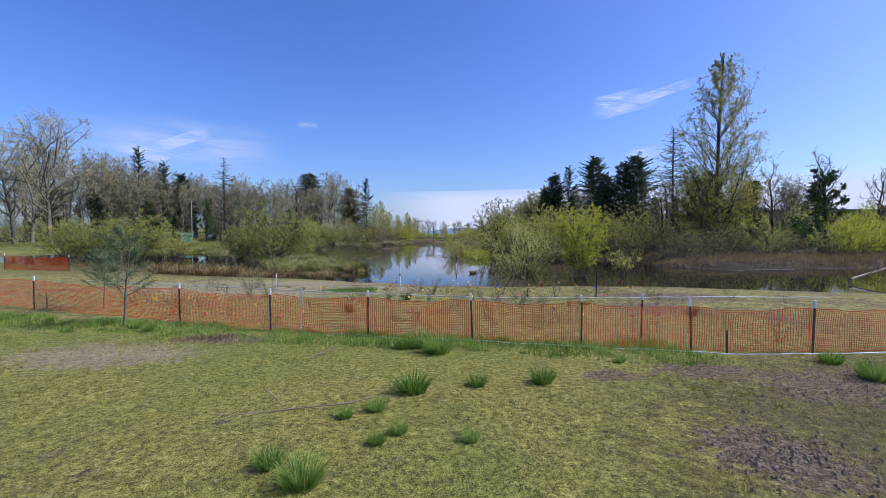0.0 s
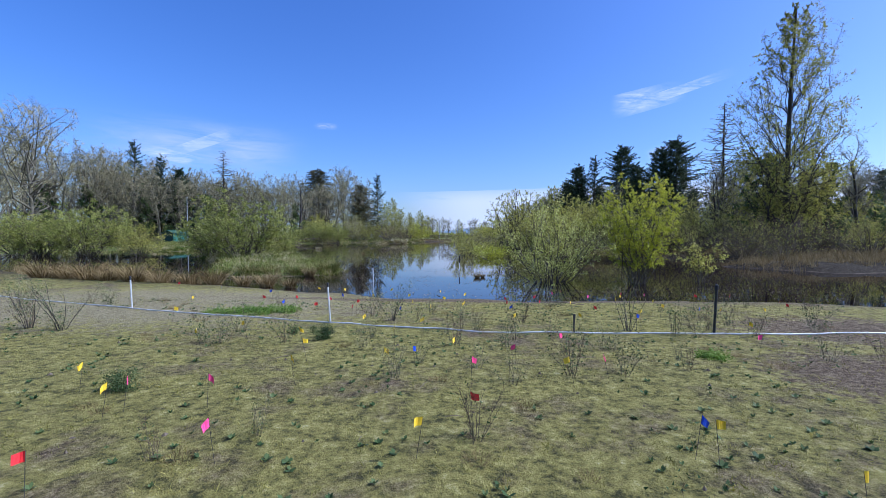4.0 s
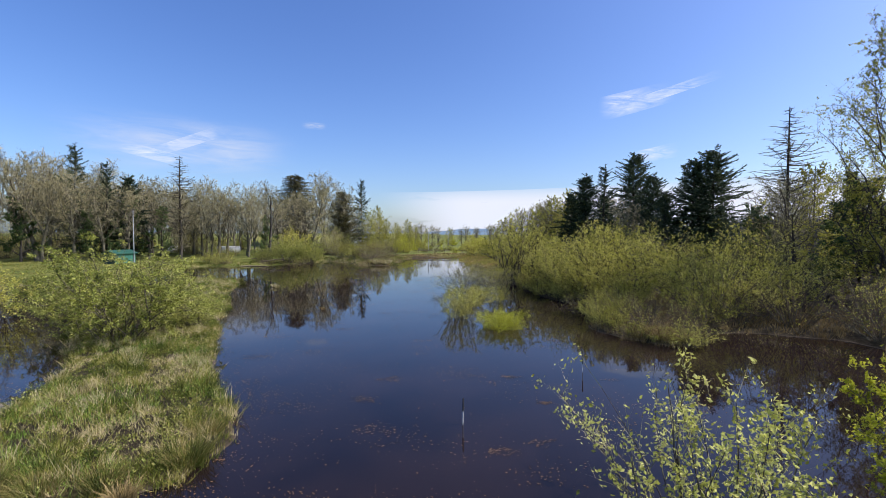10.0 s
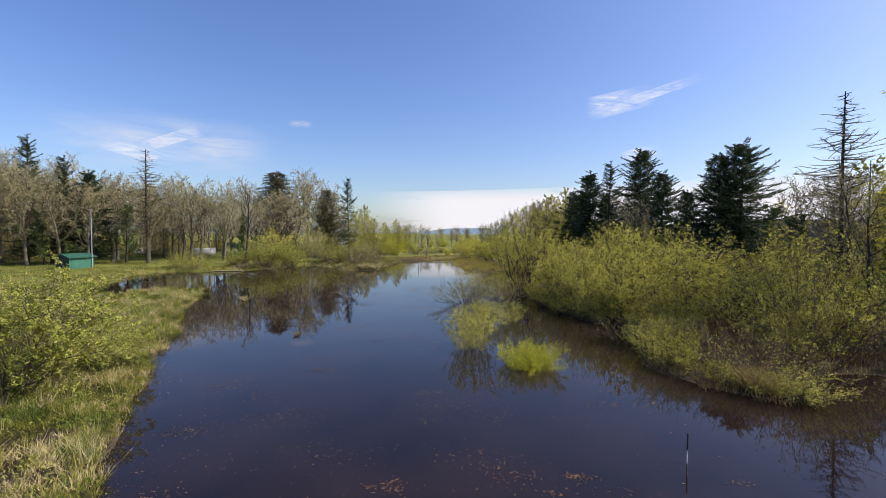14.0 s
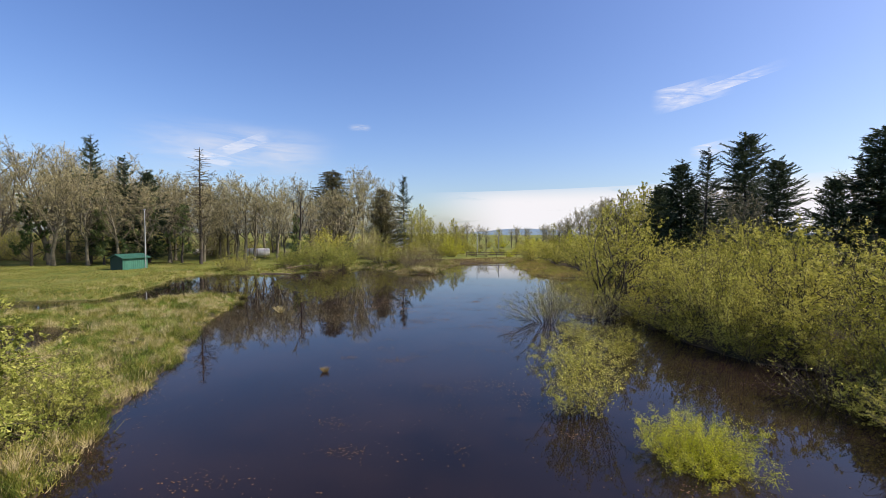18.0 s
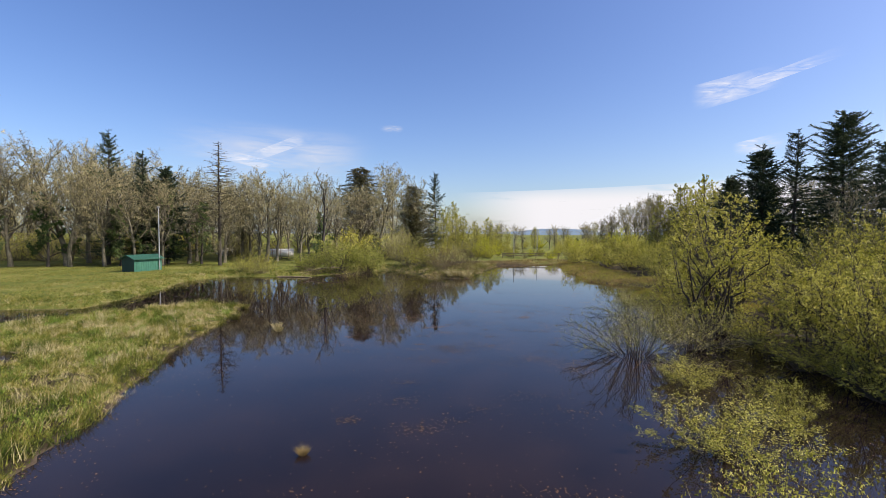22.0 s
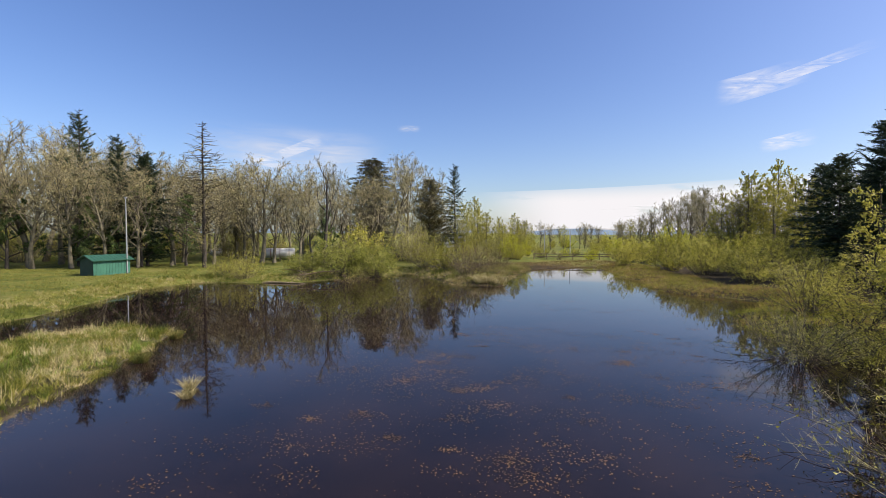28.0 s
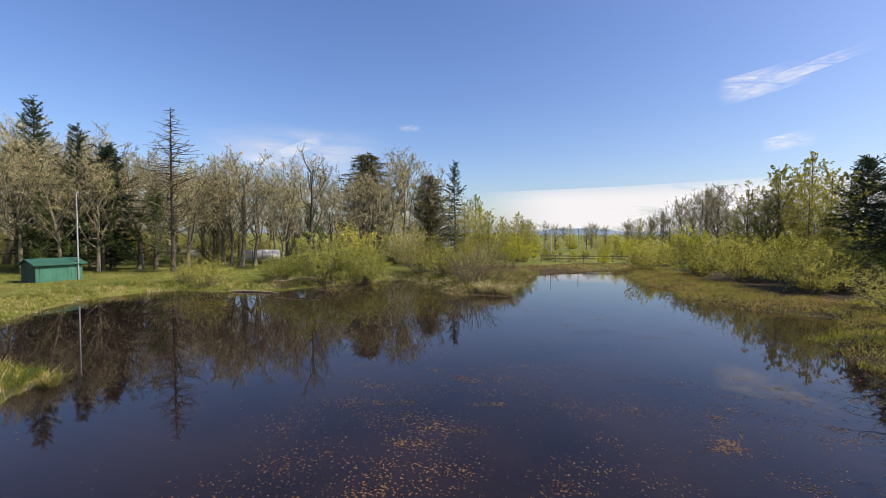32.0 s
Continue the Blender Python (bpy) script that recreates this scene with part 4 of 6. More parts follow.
w, t, l = shrub(R(63), 1.8, 0.75, 14, 60, 0.06, twigs=9, stem_r=0.014, flat=0.4)
place(plant("young_willow", "small thin willow standing in water", "bush", "", w, STEM, t, TWIG_GREEN, l, LEAF_WILLOW), 11.1, 27.2, z=WATER)

w, t, l = crown_tree(R(66), 5, 3.6, 0.05, 40, 9, 6, 0.018, leaf=92, leaf_size=0.056, centre=0.4, tall=0.6, stems=0.035, hollow=0.55)
fine_willow = plant("willow_bush", "dense rounded willow bush in fine yellow-green leaf", "bush", "willows round the pond", w, STEM, t, TWIG_GREEN, l, LEAF_SAGE)

# willows on the spit and the western shore
for k, (x, y, h, r) in enumerate([(-16.2, 43.0, 5.4, 4.4), (-14.8, 46.6, 2.4, 1.7), (-20.3, 45.4, 3.9, 2.7), (-33.5, 48, 5.0, 4.4), (-38.2, 48.5, 4.8, 4.3), (-29.5, 49.5, 2.9, 2.6), (-44, 52, 4, 4)]):
    place(fine_willow if k < 5 else willows[k % 3], x, y, r / 3.6, k * 47, h / r * 3.6 / 5, z=WATER + 0.1)

# the eastern thicket
for k, (x, y, h, r) in enumerate([(14.3, 62, 6.6, 4.2), (13.7, 72, 6.6, 4.0), (17.5, 48.5, 4.6, 2.8), (13.8, 52.8, 3.9, 2.6), (19.5, 56, 6.2, 4.2), (22, 66, 7, 4.6),
                                  (18.5, 74, 7, 4.4), (26, 58, 6, 4.4), (12.8, 58.5, 4.6, 2.8), (23.5, 50, 4.8, 3.6), (28, 72, 7, 5), (12, 66, 5.4, 3.0), (21, 82, 6.5, 4.5), (10.8, 50.3, 2.6, 1.9), (16.5, 58, 5.6, 3.4), (17, 66, 6.4, 4), (12.2, 79, 5.5, 3.4), (9.5, 85.5, 3.4, 2.6), (16, 87, 5, 3.6), (14, 95, 4.4, 3.2), (24, 76, 6.6, 4.6), (20.5, 48.8, 4, 2.8), (26, 88, 6, 4.6), (31, 82, 6.5, 5), (33, 69, 6, 4.6), (30, 56, 5.2, 4), (20, 95, 5.4, 4.2), (17.5, 106, 4.6, 3.6), (22, 108, 5, 4), (27, 98, 5.6, 4.4)]):
    if k % 5 == 2:
        place(brush, x, y, r / 3.6, k * 61 + 20, h / r * 3.6 / 5)
    else:
        place(clumps[(0, 1, 2, 1, 0, 2, 0)[k % 7]], x, y, r / 3.6 * (0.72, 0.86, 1.0)[k % 3], k * 61 + 20, h / r * 3.6 / 6.5 * (1.45, 0.85, 1.0)[k % 3])
# low bushes hanging over the eastern waterline
edge = np.array([(8.2, 73), (8.4, 68), (8.8, 61), (10.4, 56.6), (13.8, 54.6), (12.3, 50.2), (9.2, 47.6), (9.8, 44.4), (11.6, 42.6), (13.2, 43.4)])
er = R(68)
step_ = np.concatenate([[0], np.cumsum(np.hypot(*np.diff(edge, axis=0).T))])
for k, s in enumerate(np.arange(0.4, step_[-1], 1.25)):
    x, y = np.interp(s, step_, edge[:, 0]) + er.uniform(-0.5, 0.9), np.interp(s, step_, edge[:, 1]) + er.uniform(-0.5, 0.6)
    r_, h_ = er.uniform(0.8, 1.7), er.uniform(0.9, 2.2) * (0.6 if y < 46 else 1.0)
    place((low_clump, red_brush, low_clump, brush, low_clump)[k % 5], float(x), float(y), r_ / 3.6, k * 97, h_ / r_ * 3.6 / (6.5, 3, 6.5, 5, 6.5)[k % 5], z=WATER + 0.02)
for k, (x, y, h, r) in enumerate([(11.8, 46.0, 1.9, 2.0), (13.6, 44.6, 2.0, 1.8), (16.8, 43.0, 1.0, 1.2), (10.4, 52, 2.0, 2.0), (22.6, 43, 2.6, 2.6), (25, 42, 2.6, 3.2), (31, 42, 2.4, 3.4), (37, 42, 2.4, 3.4), (22.5, 38.6, 1.5, 2.0),
                                  (18.2, 47.2, 2.8, 2.4), (20.5, 46.4, 3.0, 2.6), (15.6, 46.6, 2.2, 2.0), (24.5, 45.5, 3.4, 2.8), (27.5, 43.5, 3.2, 2.8), (18.6, 41.4, 0.8, 1.0), (30, 45.5, 3.4, 3.0)]):
    place(red_brush, x, y, r / 3.2, k * 50, h / r * 3.2 / 3)
w, t, l = crown_tree(R(71), 8.4, 3.5, 0.1, 19, 10, 9, 0.022, leaf=42, leaf_size=0.085, centre=0.56, tall=0.45, stems=0.085, hollow=0.6)
shore_tree = plant("willow_tree", "tall many-limbed willow just coming into leaf", "tree", "", w, BARK_DARK, t, TWIG_GREEN, l, LEAF_WILLOW)
place(shore_tree, 7.9, 71.5, 1.0, 30)
place(shore_tree, 10.6, 77.5, 1.05, 160)
w, t, l = shrub(R(72), 2.4, 3.1, 60, 34, 0.045, twigs=22, stem_r=0.018, low=0.3, arch=0.03)
arching = plant("drooping_willow", "low willow with bare grey stems arching over water", "bush", "", w, BARK_DARK, t, TWIG, l, LEAF_WILLOW)
place(arching, 2.1, 64.9, z=WATER)
place(arching, 5.2, 66.8, 0.85, 140, z=WATER)
place(arching, 4.0, 75.5, 0.8, 220, z=WATER)
w, t, l = shrub(R(73), 2.3, 1.35, 34, 210, 0.042, twigs=18, stem_r=0.013, flat=0.6, low=0.05, base_r=0.6, arch=0.02)
slim = plant("budding_willow", "slim budding willow standing in water", "bush", "", w, STEM, t, TWIG_GREEN, l, LEAF_WILLOW)
w, t, l = shrub(R(74), 1.1, 1.35, 110, 240, 0.03, twigs=14, stem_r=0.006, low=0.05, flat=0.5, arch=-0.02, base_r=0.75)
place(plant("green_water_bush", "low dense bright green bush growing out of the water", "bush", "", w, STEM, t, TWIG_GREEN, l, LEAF_BRIGHT), 3.7, 47.0, 0.8, z=WATER)
for k, (x, y, h, r) in enumerate([(10.6, 58.6, 3.6, 2.0), (11.8, 56.6, 3.0, 1.8), (13.3, 55.2, 2.8, 1.7), (10.2, 61.6, 4.0, 2.2), (13.2, 53.0, 2.6, 1.8), (10.0, 65.5, 4.4, 2.2), (11.0, 48.6, 2.0, 1.6), (9.9, 46.4, 1.4, 1.3), (15.6, 47.0, 2.2, 1.8), (18.9, 48.4, 2.6, 2.2),
                                  (6.6, 75.5, 2.2, 1.9), (9.0, 80.5, 2.6, 2.2), (12.5, 90, 2.4, 2.2), (17.2, 52, 4.2, 2.8), (10.8, 62, 4.6, 2.6)]):
    place((willows[1], clumps[0], brush, low_clump)[k % 4], x, y, r / 3.6, k * 37 + 15, h / r * 3.6 / (5, 6.5)[k % 2])
place(slim, 1.3, 50.2, 0.85, 0, 1.15, z=WATER)
place(slim, 2.2, 55.4, 1.0, 100, 0.6, z=WATER)
place(slim, 3.2, 61.0, 0.7, 40, 0.6, z=WATER)
place(slim, 4.6, 57.5, 0.6, 200, z=WATER)

# tall trees of the eastern shore
place(cottonwood, 31.4, 51, 1.0, 0)
place(larch, 32.4, 62.9, 1.25, 0, 0.8)
for k, (x, y, h) in enumerate([(31.6, 54.5, 9.3), (37.3, 54, 8.6), (43.0, 50, 9.5), (36.5, 60, 10.5)]):
    place(ivy_tree, x, y, h / 12, k * 80)
place(lone, 43.0, 50.5, 12.4 / 17, 0, label="leafless tree with black forked limbs above ivy")
place(lone, 39.0, 52, 11 / 17, 90)
place(lone, 46.5, 47.5, 10 / 17, 200)
place(poplar, 33.8, 52.5, 0.75, 20, label="slim leafing tree beside the cottonwood")
for k, (x, y, sc) in enumerate([(29.6, 59, 0.62), (27.5, 55, 0.5), (38.5, 58, 0.8), (34.4, 58.5, 0.7)]):
    place(lone, x, y, sc, k * 95 + 20, label="leafless slender tree among the eastern brush")
place(poplar, 35.8, 64, 0.85, 120, label="slim leafing tree beside the bare larch")
for k, (x, y, s) in enumerate([(39.5, 43.5, 0.7), (43, 44.5, 0.9), (47, 43.5, 0.8), (51, 45, 1.0), (56, 47, 1.1)]):
    place(green_bush, x, y, s, k * 70)
for k, (x, y, s) in enumerate([(33, 45, 0.8), (29, 46, 0.75), (26, 46.5, 0.7), (36.5, 49, 0.8)]):
    place(brush, x, y, s * 0.7, k * 70)
for k, (x, y, h, ob, hh) in enumerate([(32.6, 75.3, 15.6, fir_wide, 18), (30.9, 76.8, 14.6, fir_small, 14), (27.9, 77.5, 10.5, fir_small, 14), (36.2, 106.6, 20.6, fir_wide, 18), (29.1, 104, 18.2, fir, 23), (26.6, 106, 16.4, fir_wide, 18),
                                       (25.5, 112, 13.6, fir_small, 14), (36, 99, 15.6, fir_wide, 18), (33.3, 130.4, 15.2, fir_small, 14), (37.5, 127, 14.5, fir_small, 14),
                                       (40, 66, 8.5, fir_small, 14), (-73.3, 106.8, 23.2, fir, 23), (-68.3, 108.5, 19.8, fir, 23), (-64.5, 110, 17.0, fir_small, 14), (-30.9, 180, 25, fir, 23)]):
    wide = (0.86 if ob is fir_wide else 1.05) if x > 0 else 0.9
    place(ob, x, y, h / hh * wide, k * 55, 1 / wide)
for k, (x, y, h) in enumerate([(-70.5, 103.5, 17), (-65.5, 104.5, 16), (-62.5, 106.5, 15), (-75.5, 102, 16)]):
    hh, ob = oaks[k % 4]
    place(ob, x, y, h / hh, k * 113 + 30)
for k, (x, y, h) in enumerate([(-68.5, 104.5, 10), (-63.5, 108, 12), (-59.5, 112, 11), (-78.5, 101, 12), (-42.0, 123, 9.5), (-86, 98, 12)]):
    place(ivy_tree, x, y, h / 12, k * 80, label="tree with ivy climbing its trunk in the western wood")
place(dense_tree, -48.3, 160, 1.7, 0, 0.6)
place(dense_tree, -35.2, 166.5, 1.25, 80, 0.68)
place(larch, -53.5, 108.8, 20.7 / 17 * 1.3, 90, 1 / 1.3, label="tall leafless larch with fine level boughs on the bank")

# bare woods on the western side and at the end of the pond
spots = [(-72.9, 82.6, 21), (-82, 85, 20.4), (-84.6, 100, 18), (-77.1, 103, 18.3), (-81, 110, 18.5), (-71.7, 110, 17.5), (-72.8, 114, 18), (-62, 112, 15.5), (-65.5, 118, 14.5), (-58, 116, 14.5),
         (-56, 121, 15.4), (-51.5, 119, 15.2), (-47, 124, 14.3), (-44, 118, 13), (-88, 95, 19), (-92.4, 115.7, 20.6), (-98, 92, 20), (-60, 130, 16), (-50, 140, 16), (-40, 150, 18), (-39.5, 161, 21), (-34, 167, 20)]
for k, (x, y, h) in enumerate(spots):
    hh, ob = oaks[k % 4]
    place(ob, x, y, h / hh * 1.17, k * 77)
place(lone, -38.1, 115, 17.3 / 17, 40)
for k, (x, y, h) in enumerate([(17.8, 200, 10), (22, 195, 10.5), (28.3, 185, 14.5), (37.5, 192, 18), (31, 190, 17), (24, 190, 12), (40.3, 198.4, 19), (33, 187, 16), (40, 180, 14.5), (27, 140, 12), (36, 112, 14), (41, 118, 15), (31.5, 96, 12)]):
    hh, ob = oaks[(k + 1) % 4]
    place(ob, x, y, h / hh, k * 91)
for k, (x, y, h) in enumerate([(27.6, 140, 15.5), (31.8, 139.7, 17.2), (31.5, 130, 13), (34, 138, 14.5), (25, 143, 12), (29.8, 144, 15), (29.2, 135, 12.5), (33.5, 145, 15.5), (-19.5, 160, 10), (-12, 158, 8), (-22, 164, 11.5), (-15, 152, 7), (-26.5, 168, 13), (-13.4, 165, 10), (-10.8, 168, 8.3), (-16.6, 163, 9), (-24.5, 175, 15), (37, 128, 13)]):
    place(poplar, x, y, h / 14, k * 64)

# bushes round the far end
rng = R(80)
for k, (x, y, h, r) in enumerate([(-30, 103.5, 5.2, 4.0), (-26.5, 106, 4.6, 3.2), (-22, 114.5, 4.7, 3.4), (-18.8, 112, 3.6, 2.6), (-39.2, 98.2, 3.0, 2.3), (-42.6, 99.2, 2.4, 2.0), (-34, 102, 3.0, 2.6),
                                  (9.8, 118, 3.5, 3.0), (12.2, 112, 4.8, 3.4), (6, 126, 3.2, 2.6), (16, 128, 4.6, 3.6), (21, 124, 4.8, 3.8), (15.5, 145, 5.0, 4), (10, 138, 4, 3.4), (25, 118, 5, 4), (17, 116, 4.2, 3.2), (13.5, 103, 4.0, 2.8)]):
    place(brush if k in (4, 5) else fine_willow if k in (0, 1, 6) else (willows[0], far_willow, brush, far_willow)[k % 4] if y < 116 else far_willow, x, y, r / 3.6, k * 83, h / r * 3.6 / 5)
for k, (x, y, h, r) in enumerate([(-14.6, 104.5, 4.0, 2.8), (-16, 110, 4.0, 3), (-12.5, 118, 3, 2.6), (-27, 100.5, 1.8, 2.4), (-32, 99.5, 1.4, 2.2), (-12.5, 108, 2.6, 2.2)]):
    place(red_brush, x, y, r / 3.2, k * 83, h / r * 3.2 / 3)
for k in range(16):
    x = -14 + k * 3.0 + rng.uniform(-1, 1)
    place((far_green, far_willow, far_brush, far_willow)[k % 4], x, 142 + rng.uniform(0, 26), rng.uniform(0.5, 0.85) * (0.5 if x < 9 else 1.0), k * 71)
for k in range(18):
    place(poplar if k % 5 == 0 else far_oak, -150 + k * 21 + rng.uniform(-5, 5), 235 + rng.uniform(0, 60), rng.uniform(0.5, 0.8), k * 71)
# wood behind the eastern shore
w, t, l = shrub(R(67), 4, 3.4, 30, 90, 0.19, twigs=9, stem_r=0.04, low=0.08, twig_w=0.03)
dark_bush = plant("evergreen_bush", "dark green evergreen undergrowth", "bush", "dark undergrowth", w, STEM, t, TWIG, l, LEAF_DEEP)
for k in range(13):
    x = 38 + k * 3.4 + rng.uniform(-1.5, 1.5)
    place(far_oak if k % 3 else ivy_tree, x, 66 + 0.3 * (x - 38) + rng.uniform(-5, 16), rng.uniform(0.6, 0.85), k * 71)
    place((dark_bush, far_willow, far_brush)[k % 3], x + 1.6, 60 + 0.25 * (x - 38) + rng.uniform(-4, 10), rng.uniform(0.9, 1.3), k * 39)
for k in range(40):
    x = -114 + k * 2.05 + rng.uniform(-1.5, 1.5)
    if -55 < x < -46 or -70 < x < -64:
        continue
    place((far_brush, far_willow, far_willow, far_brush, dark_bush)[k % 5], x, 128 + 0.12 * (x + 80) + rng.uniform(-3, 14), rng.uniform(0.6, 1.0), k * 71)
for k in range(12):
    x = 42 + k * 3.2 + rng.uniform(-1, 1)
    place((far_oak, fir_small, ivy_tree, poplar)[k % 4], x, 86 + 0.2 * k + rng.uniform(-4, 8), rng.uniform(0.65, 0.9), k * 71)
# undergrowth among and behind the western trees
for k in range(34):
    x = -112 + k * 2.6 + rng.uniform(-1.5, 1.5)
    if -59 < x < -41 or -71 < x < -63:
        continue
    place((far_brush, far_brush, far_willow, far_brush)[k % 4], x, 118 + 0.12 * (x + 80) + rng.uniform(-4, 14), rng.uniform(0.8, 1.25), k * 71, (1.7, 1.4, 1.0, 1.6)[k % 4])
for k in range(36):
    x = -112 + k * 2.14 + rng.uniform(-1.2, 1.2)
    y = 120 + 0.1 * (x + 80) + rng.uniform(-6, 22)
    place(far_oak, x, y, (13.5 + max(0, -x - 60) * 0.14 + (y - 116) * 0.07) / 16 * rng.uniform(0.9, 1.12), k * 71)
for k in range(14):
    hh, ob = oaks[k % 4]
    place(far_oak, -130 + k * 3.0 + rng.uniform(-3, 3), 125 + rng.uniform(0, 40), rng.uniform(0.8, 1.05), k * 71)

for k in range(40):
    x = -22 + (k % 20) * 3.1 + rng.uniform(-1.4, 1.4)
    y = (136 if k < 20 else 158) + rng.uniform(-5, 14)
    if -9 < x < 6 and y < 137:
        continue
    gap = 0.42 if -11 < x < 9 else 1.0
    place((far_willow, far_brush, far_brush, far_green, far_willow)[k % 5], x, y, rng.uniform(0.55, 1.0) * gap, k * 71, rng.uniform(0.7, 1.5))
for k in range(34):
    x = -40 + k * 3.1 + rng.uniform(-1.5, 1.5)
    if k % 5 == 3 and -8 < x < 9:
        continue
    place((far_willow, far_brush, far_willow, fir_small, far_green)[k % 5], x, 178 + rng.uniform(-10, 45), rng.uniform(0.5, 0.8) * (0.45 if k % 5 == 3 else 1.0), k * 71)
for k in range(24):
    x = -20 + k * 3.4 + rng.uniform(-1.5, 1.5)
    place(far_oak if k % 3 else poplar, x, 205 + rng.uniform(-10, 40), (0.5 + 0.2 * abs(x - 2) / 30) * rng.uniform(0.85, 1.15), k * 71)


# ---- grasses ----
def scatter(rng, n, x0, x1, y0, y1, keep):
    p = np.stack([rng.uniform(x0, x1, n), rng.uniform(y0, y1, n)], 1)
    return p[keep(p[:, 0], p[:, 1])]


def grass_field(name, label, rng, p, height, width, lean, material, bend=0.12, clump=0.0, z=None):
    h = height * rng.uniform(0.5, 1.25, len(p)) * (1 + clump * wavy(p[:, 0] * 1.1, p[:, 1] * 1.1))
    base = np.column_stack([p, (ground_z(p[:, 0], p[:, 1]) if z is None else np.full(len(p), z)) - 0.02])
    a = rng.uniform(0, 2 * np.pi, len(p))
    off = rng.uniform(0, lean, len(p)) * h
    tip = base + np.column_stack([np.cos(a) * off, np.sin(a) * off, h])
    return tagged(new(name, blades(Build(), base, tip, width, rng, bend).mesh(name, material)), label, "grass", kind="stuff")


def clumped(rng, p, each, spread):
    """Blades gathered into small tufts round the given points."""
    n = rng.integers(max(each // 3, 2), each * 2, len(p))
    k = np.repeat(np.arange(len(p)), n)
    return p[k] + rng.normal(size=(len(k), 2)) * spread * rng.uniform(0.5, 1.5, len(p))[k][:, None]


r8 = R(90)
def leaf_field(name, label, rng, p, height, size, material, clump=0.5):
    """Low leafy weeds: small leaves at all heights of uneven mounds."""
    top = height * (1 + clump * wavy(p[:, 0] * 1.3 + 3, p[:, 1] * 1.3)) * rng.uniform(0.1, 1.0, len(p))
    at = np.column_stack([p, ground_z(p[:, 0], p[:, 1]) + np.maximum(top, 0.02)])
    return tagged(new(name, leaves(Build(), at, size, rng).mesh(name, material)), label, "weeds", kind="stuff")


def on_spit(x, y):
    return outline_distance(x, y, SPIT_LINE) + 0.25 * wavy(x, y)


grass_field("spit_grass", "matted olive and straw sedge covering the spit", r8,
            clumped(r8, scatter(r8, 34000, -40, -5, 28, 76, lambda x, y: on_spit(x, y) < 0.15), 11, 0.1), 0.3, 0.021, 1.3, REED, bend=0, clump=0.9)
grass_field("spit_straw", "pale dead straw standing in tussocks on the spit", r8,
            clumped(r8, scatter(r8, 4000, -40, -5, 28, 76, lambda x, y: (on_spit(x, y) < -0.1) & (wavy(x * 0.75 + 5, y * 0.62) + 0.6 * wavy(x * 2.1, y * 1.9) > 0.2)), 20, 0.1), 0.46, 0.022, 0.8, STRAW, bend=0, clump=0.5)
grass_field("spit_green_grass", "patches of fresh green grass among the sedge on the spit", r8,
            clumped(r8, scatter(r8, 9000, -40, -5, 28, 76, lambda x, y: (on_spit(x, y) < -0.3) & (wavy(x * 0.5 + 2, y * 0.45) > 0.05)), 13, 0.11), 0.34, 0.02, 0.9, GRASS_LUSH, bend=0, clump=0.5)
leaf_field("spit_weeds", "small-leaved green weeds growing through the sedge on the spit", r8,
           clumped(r8, scatter(r8, 9000, -40, -5, 28, 62, lambda x, y: (on_spit(x, y) < 0.05) & (wavy(x * 0.9 + 1, y * 0.8) > -0.35)), 10, 0.14), 0.4, 0.045, LEAF_WEED)
leaf_field("bank_weeds", "bramble and low leafy weeds along the western bank", r8,
           clumped(r8, scatter(r8, 9000, -62, -8, 64, 124, lambda x, y: (np.abs(outline_distance(x, y, POND_ALL) - 2.4) < 2.6) & (wavy(x * 0.6, y * 0.5) > -0.2)), 10, 0.3), 0.55, 0.07, LEAF_WEED)
grass_field("bank_grass", "long pale grass along the western bank", r8,
            clumped(r8, scatter(r8, 16000, -60, -8, 64, 124, lambda x, y: (np.abs(outline_distance(x, y, POND_ALL) - 1.9) < 2.4 + 0.8 * wavy(x, y))), 9, 0.16), 0.34, 0.03, 1.2, REED, bend=0, clump=0.6)
grass_field("meadow_grass", "rough olive grass and weeds on the western lawn", r8,
            scatter(r8, 70000, -84, -36, 68, 112, lambda x, y: (outline_distance(x, y, POND_ALL) > 0.5) & (wavy(x * 0.4, y * 0.4) + 0.5 * wavy(x * 1.3, y * 1.5) > -0.2)), 0.2, 0.035, 1.0, MEADOW, bend=0, clump=0.5)
grass_field("far_rushes", "rusty dead rushes at the far end of the pond", r8,
            scatter(r8, 50000, -16, 12, 96, 146, lambda x, y: (np.abs(outline_distance(x, y, POND_ALL) - 3.0) < 3.2)), 0.24, 0.05, 1.4, REED_BROWN, bend=0, clump=0.6)
grass_field("marsh_grass", "yellow-green and rusty marsh grass on the eastern shore", r8,
            scatter(r8, 110000, 2, 30, 76, 130, lambda x, y: (np.abs(outline_distance(x, y, POND_ALL) - 2.6) < 3.4 + 0.6 * wavy(x, y))), 0.24, 0.035, 1.3, MARSH, bend=0, clump=0.6)
grass_field("shore_rushes", "dead brown rushes at the water's edge", r8,
            scatter(r8, 70000, -34, -3, 22, 34, lambda x, y: (np.abs(outline_distance(x, y, POND_ALL) + 0.2) < 0.6) & (wavy(x * 0.7, y * 0.7) > -0.25) & (x < -9.5)), 0.5, 0.014, 0.5, REED_BROWN, bend=0, clump=0.4)
grass_field("east_rushes", "dead brown rushes along the eastern mudflat", r8,
            clumped(r8, scatter(r8, 9000, 9, 50, 33, 58, lambda x, y: (np.abs(outline_distance(x, y, POND_ALL) - 4.5) < 4.8) & (wavy(x * 0.5, y * 0.6) > -0.5)), 9, 0.16), 0.42, 0.025, 0.8, REED_BROWN, bend=0, clump=0.6)


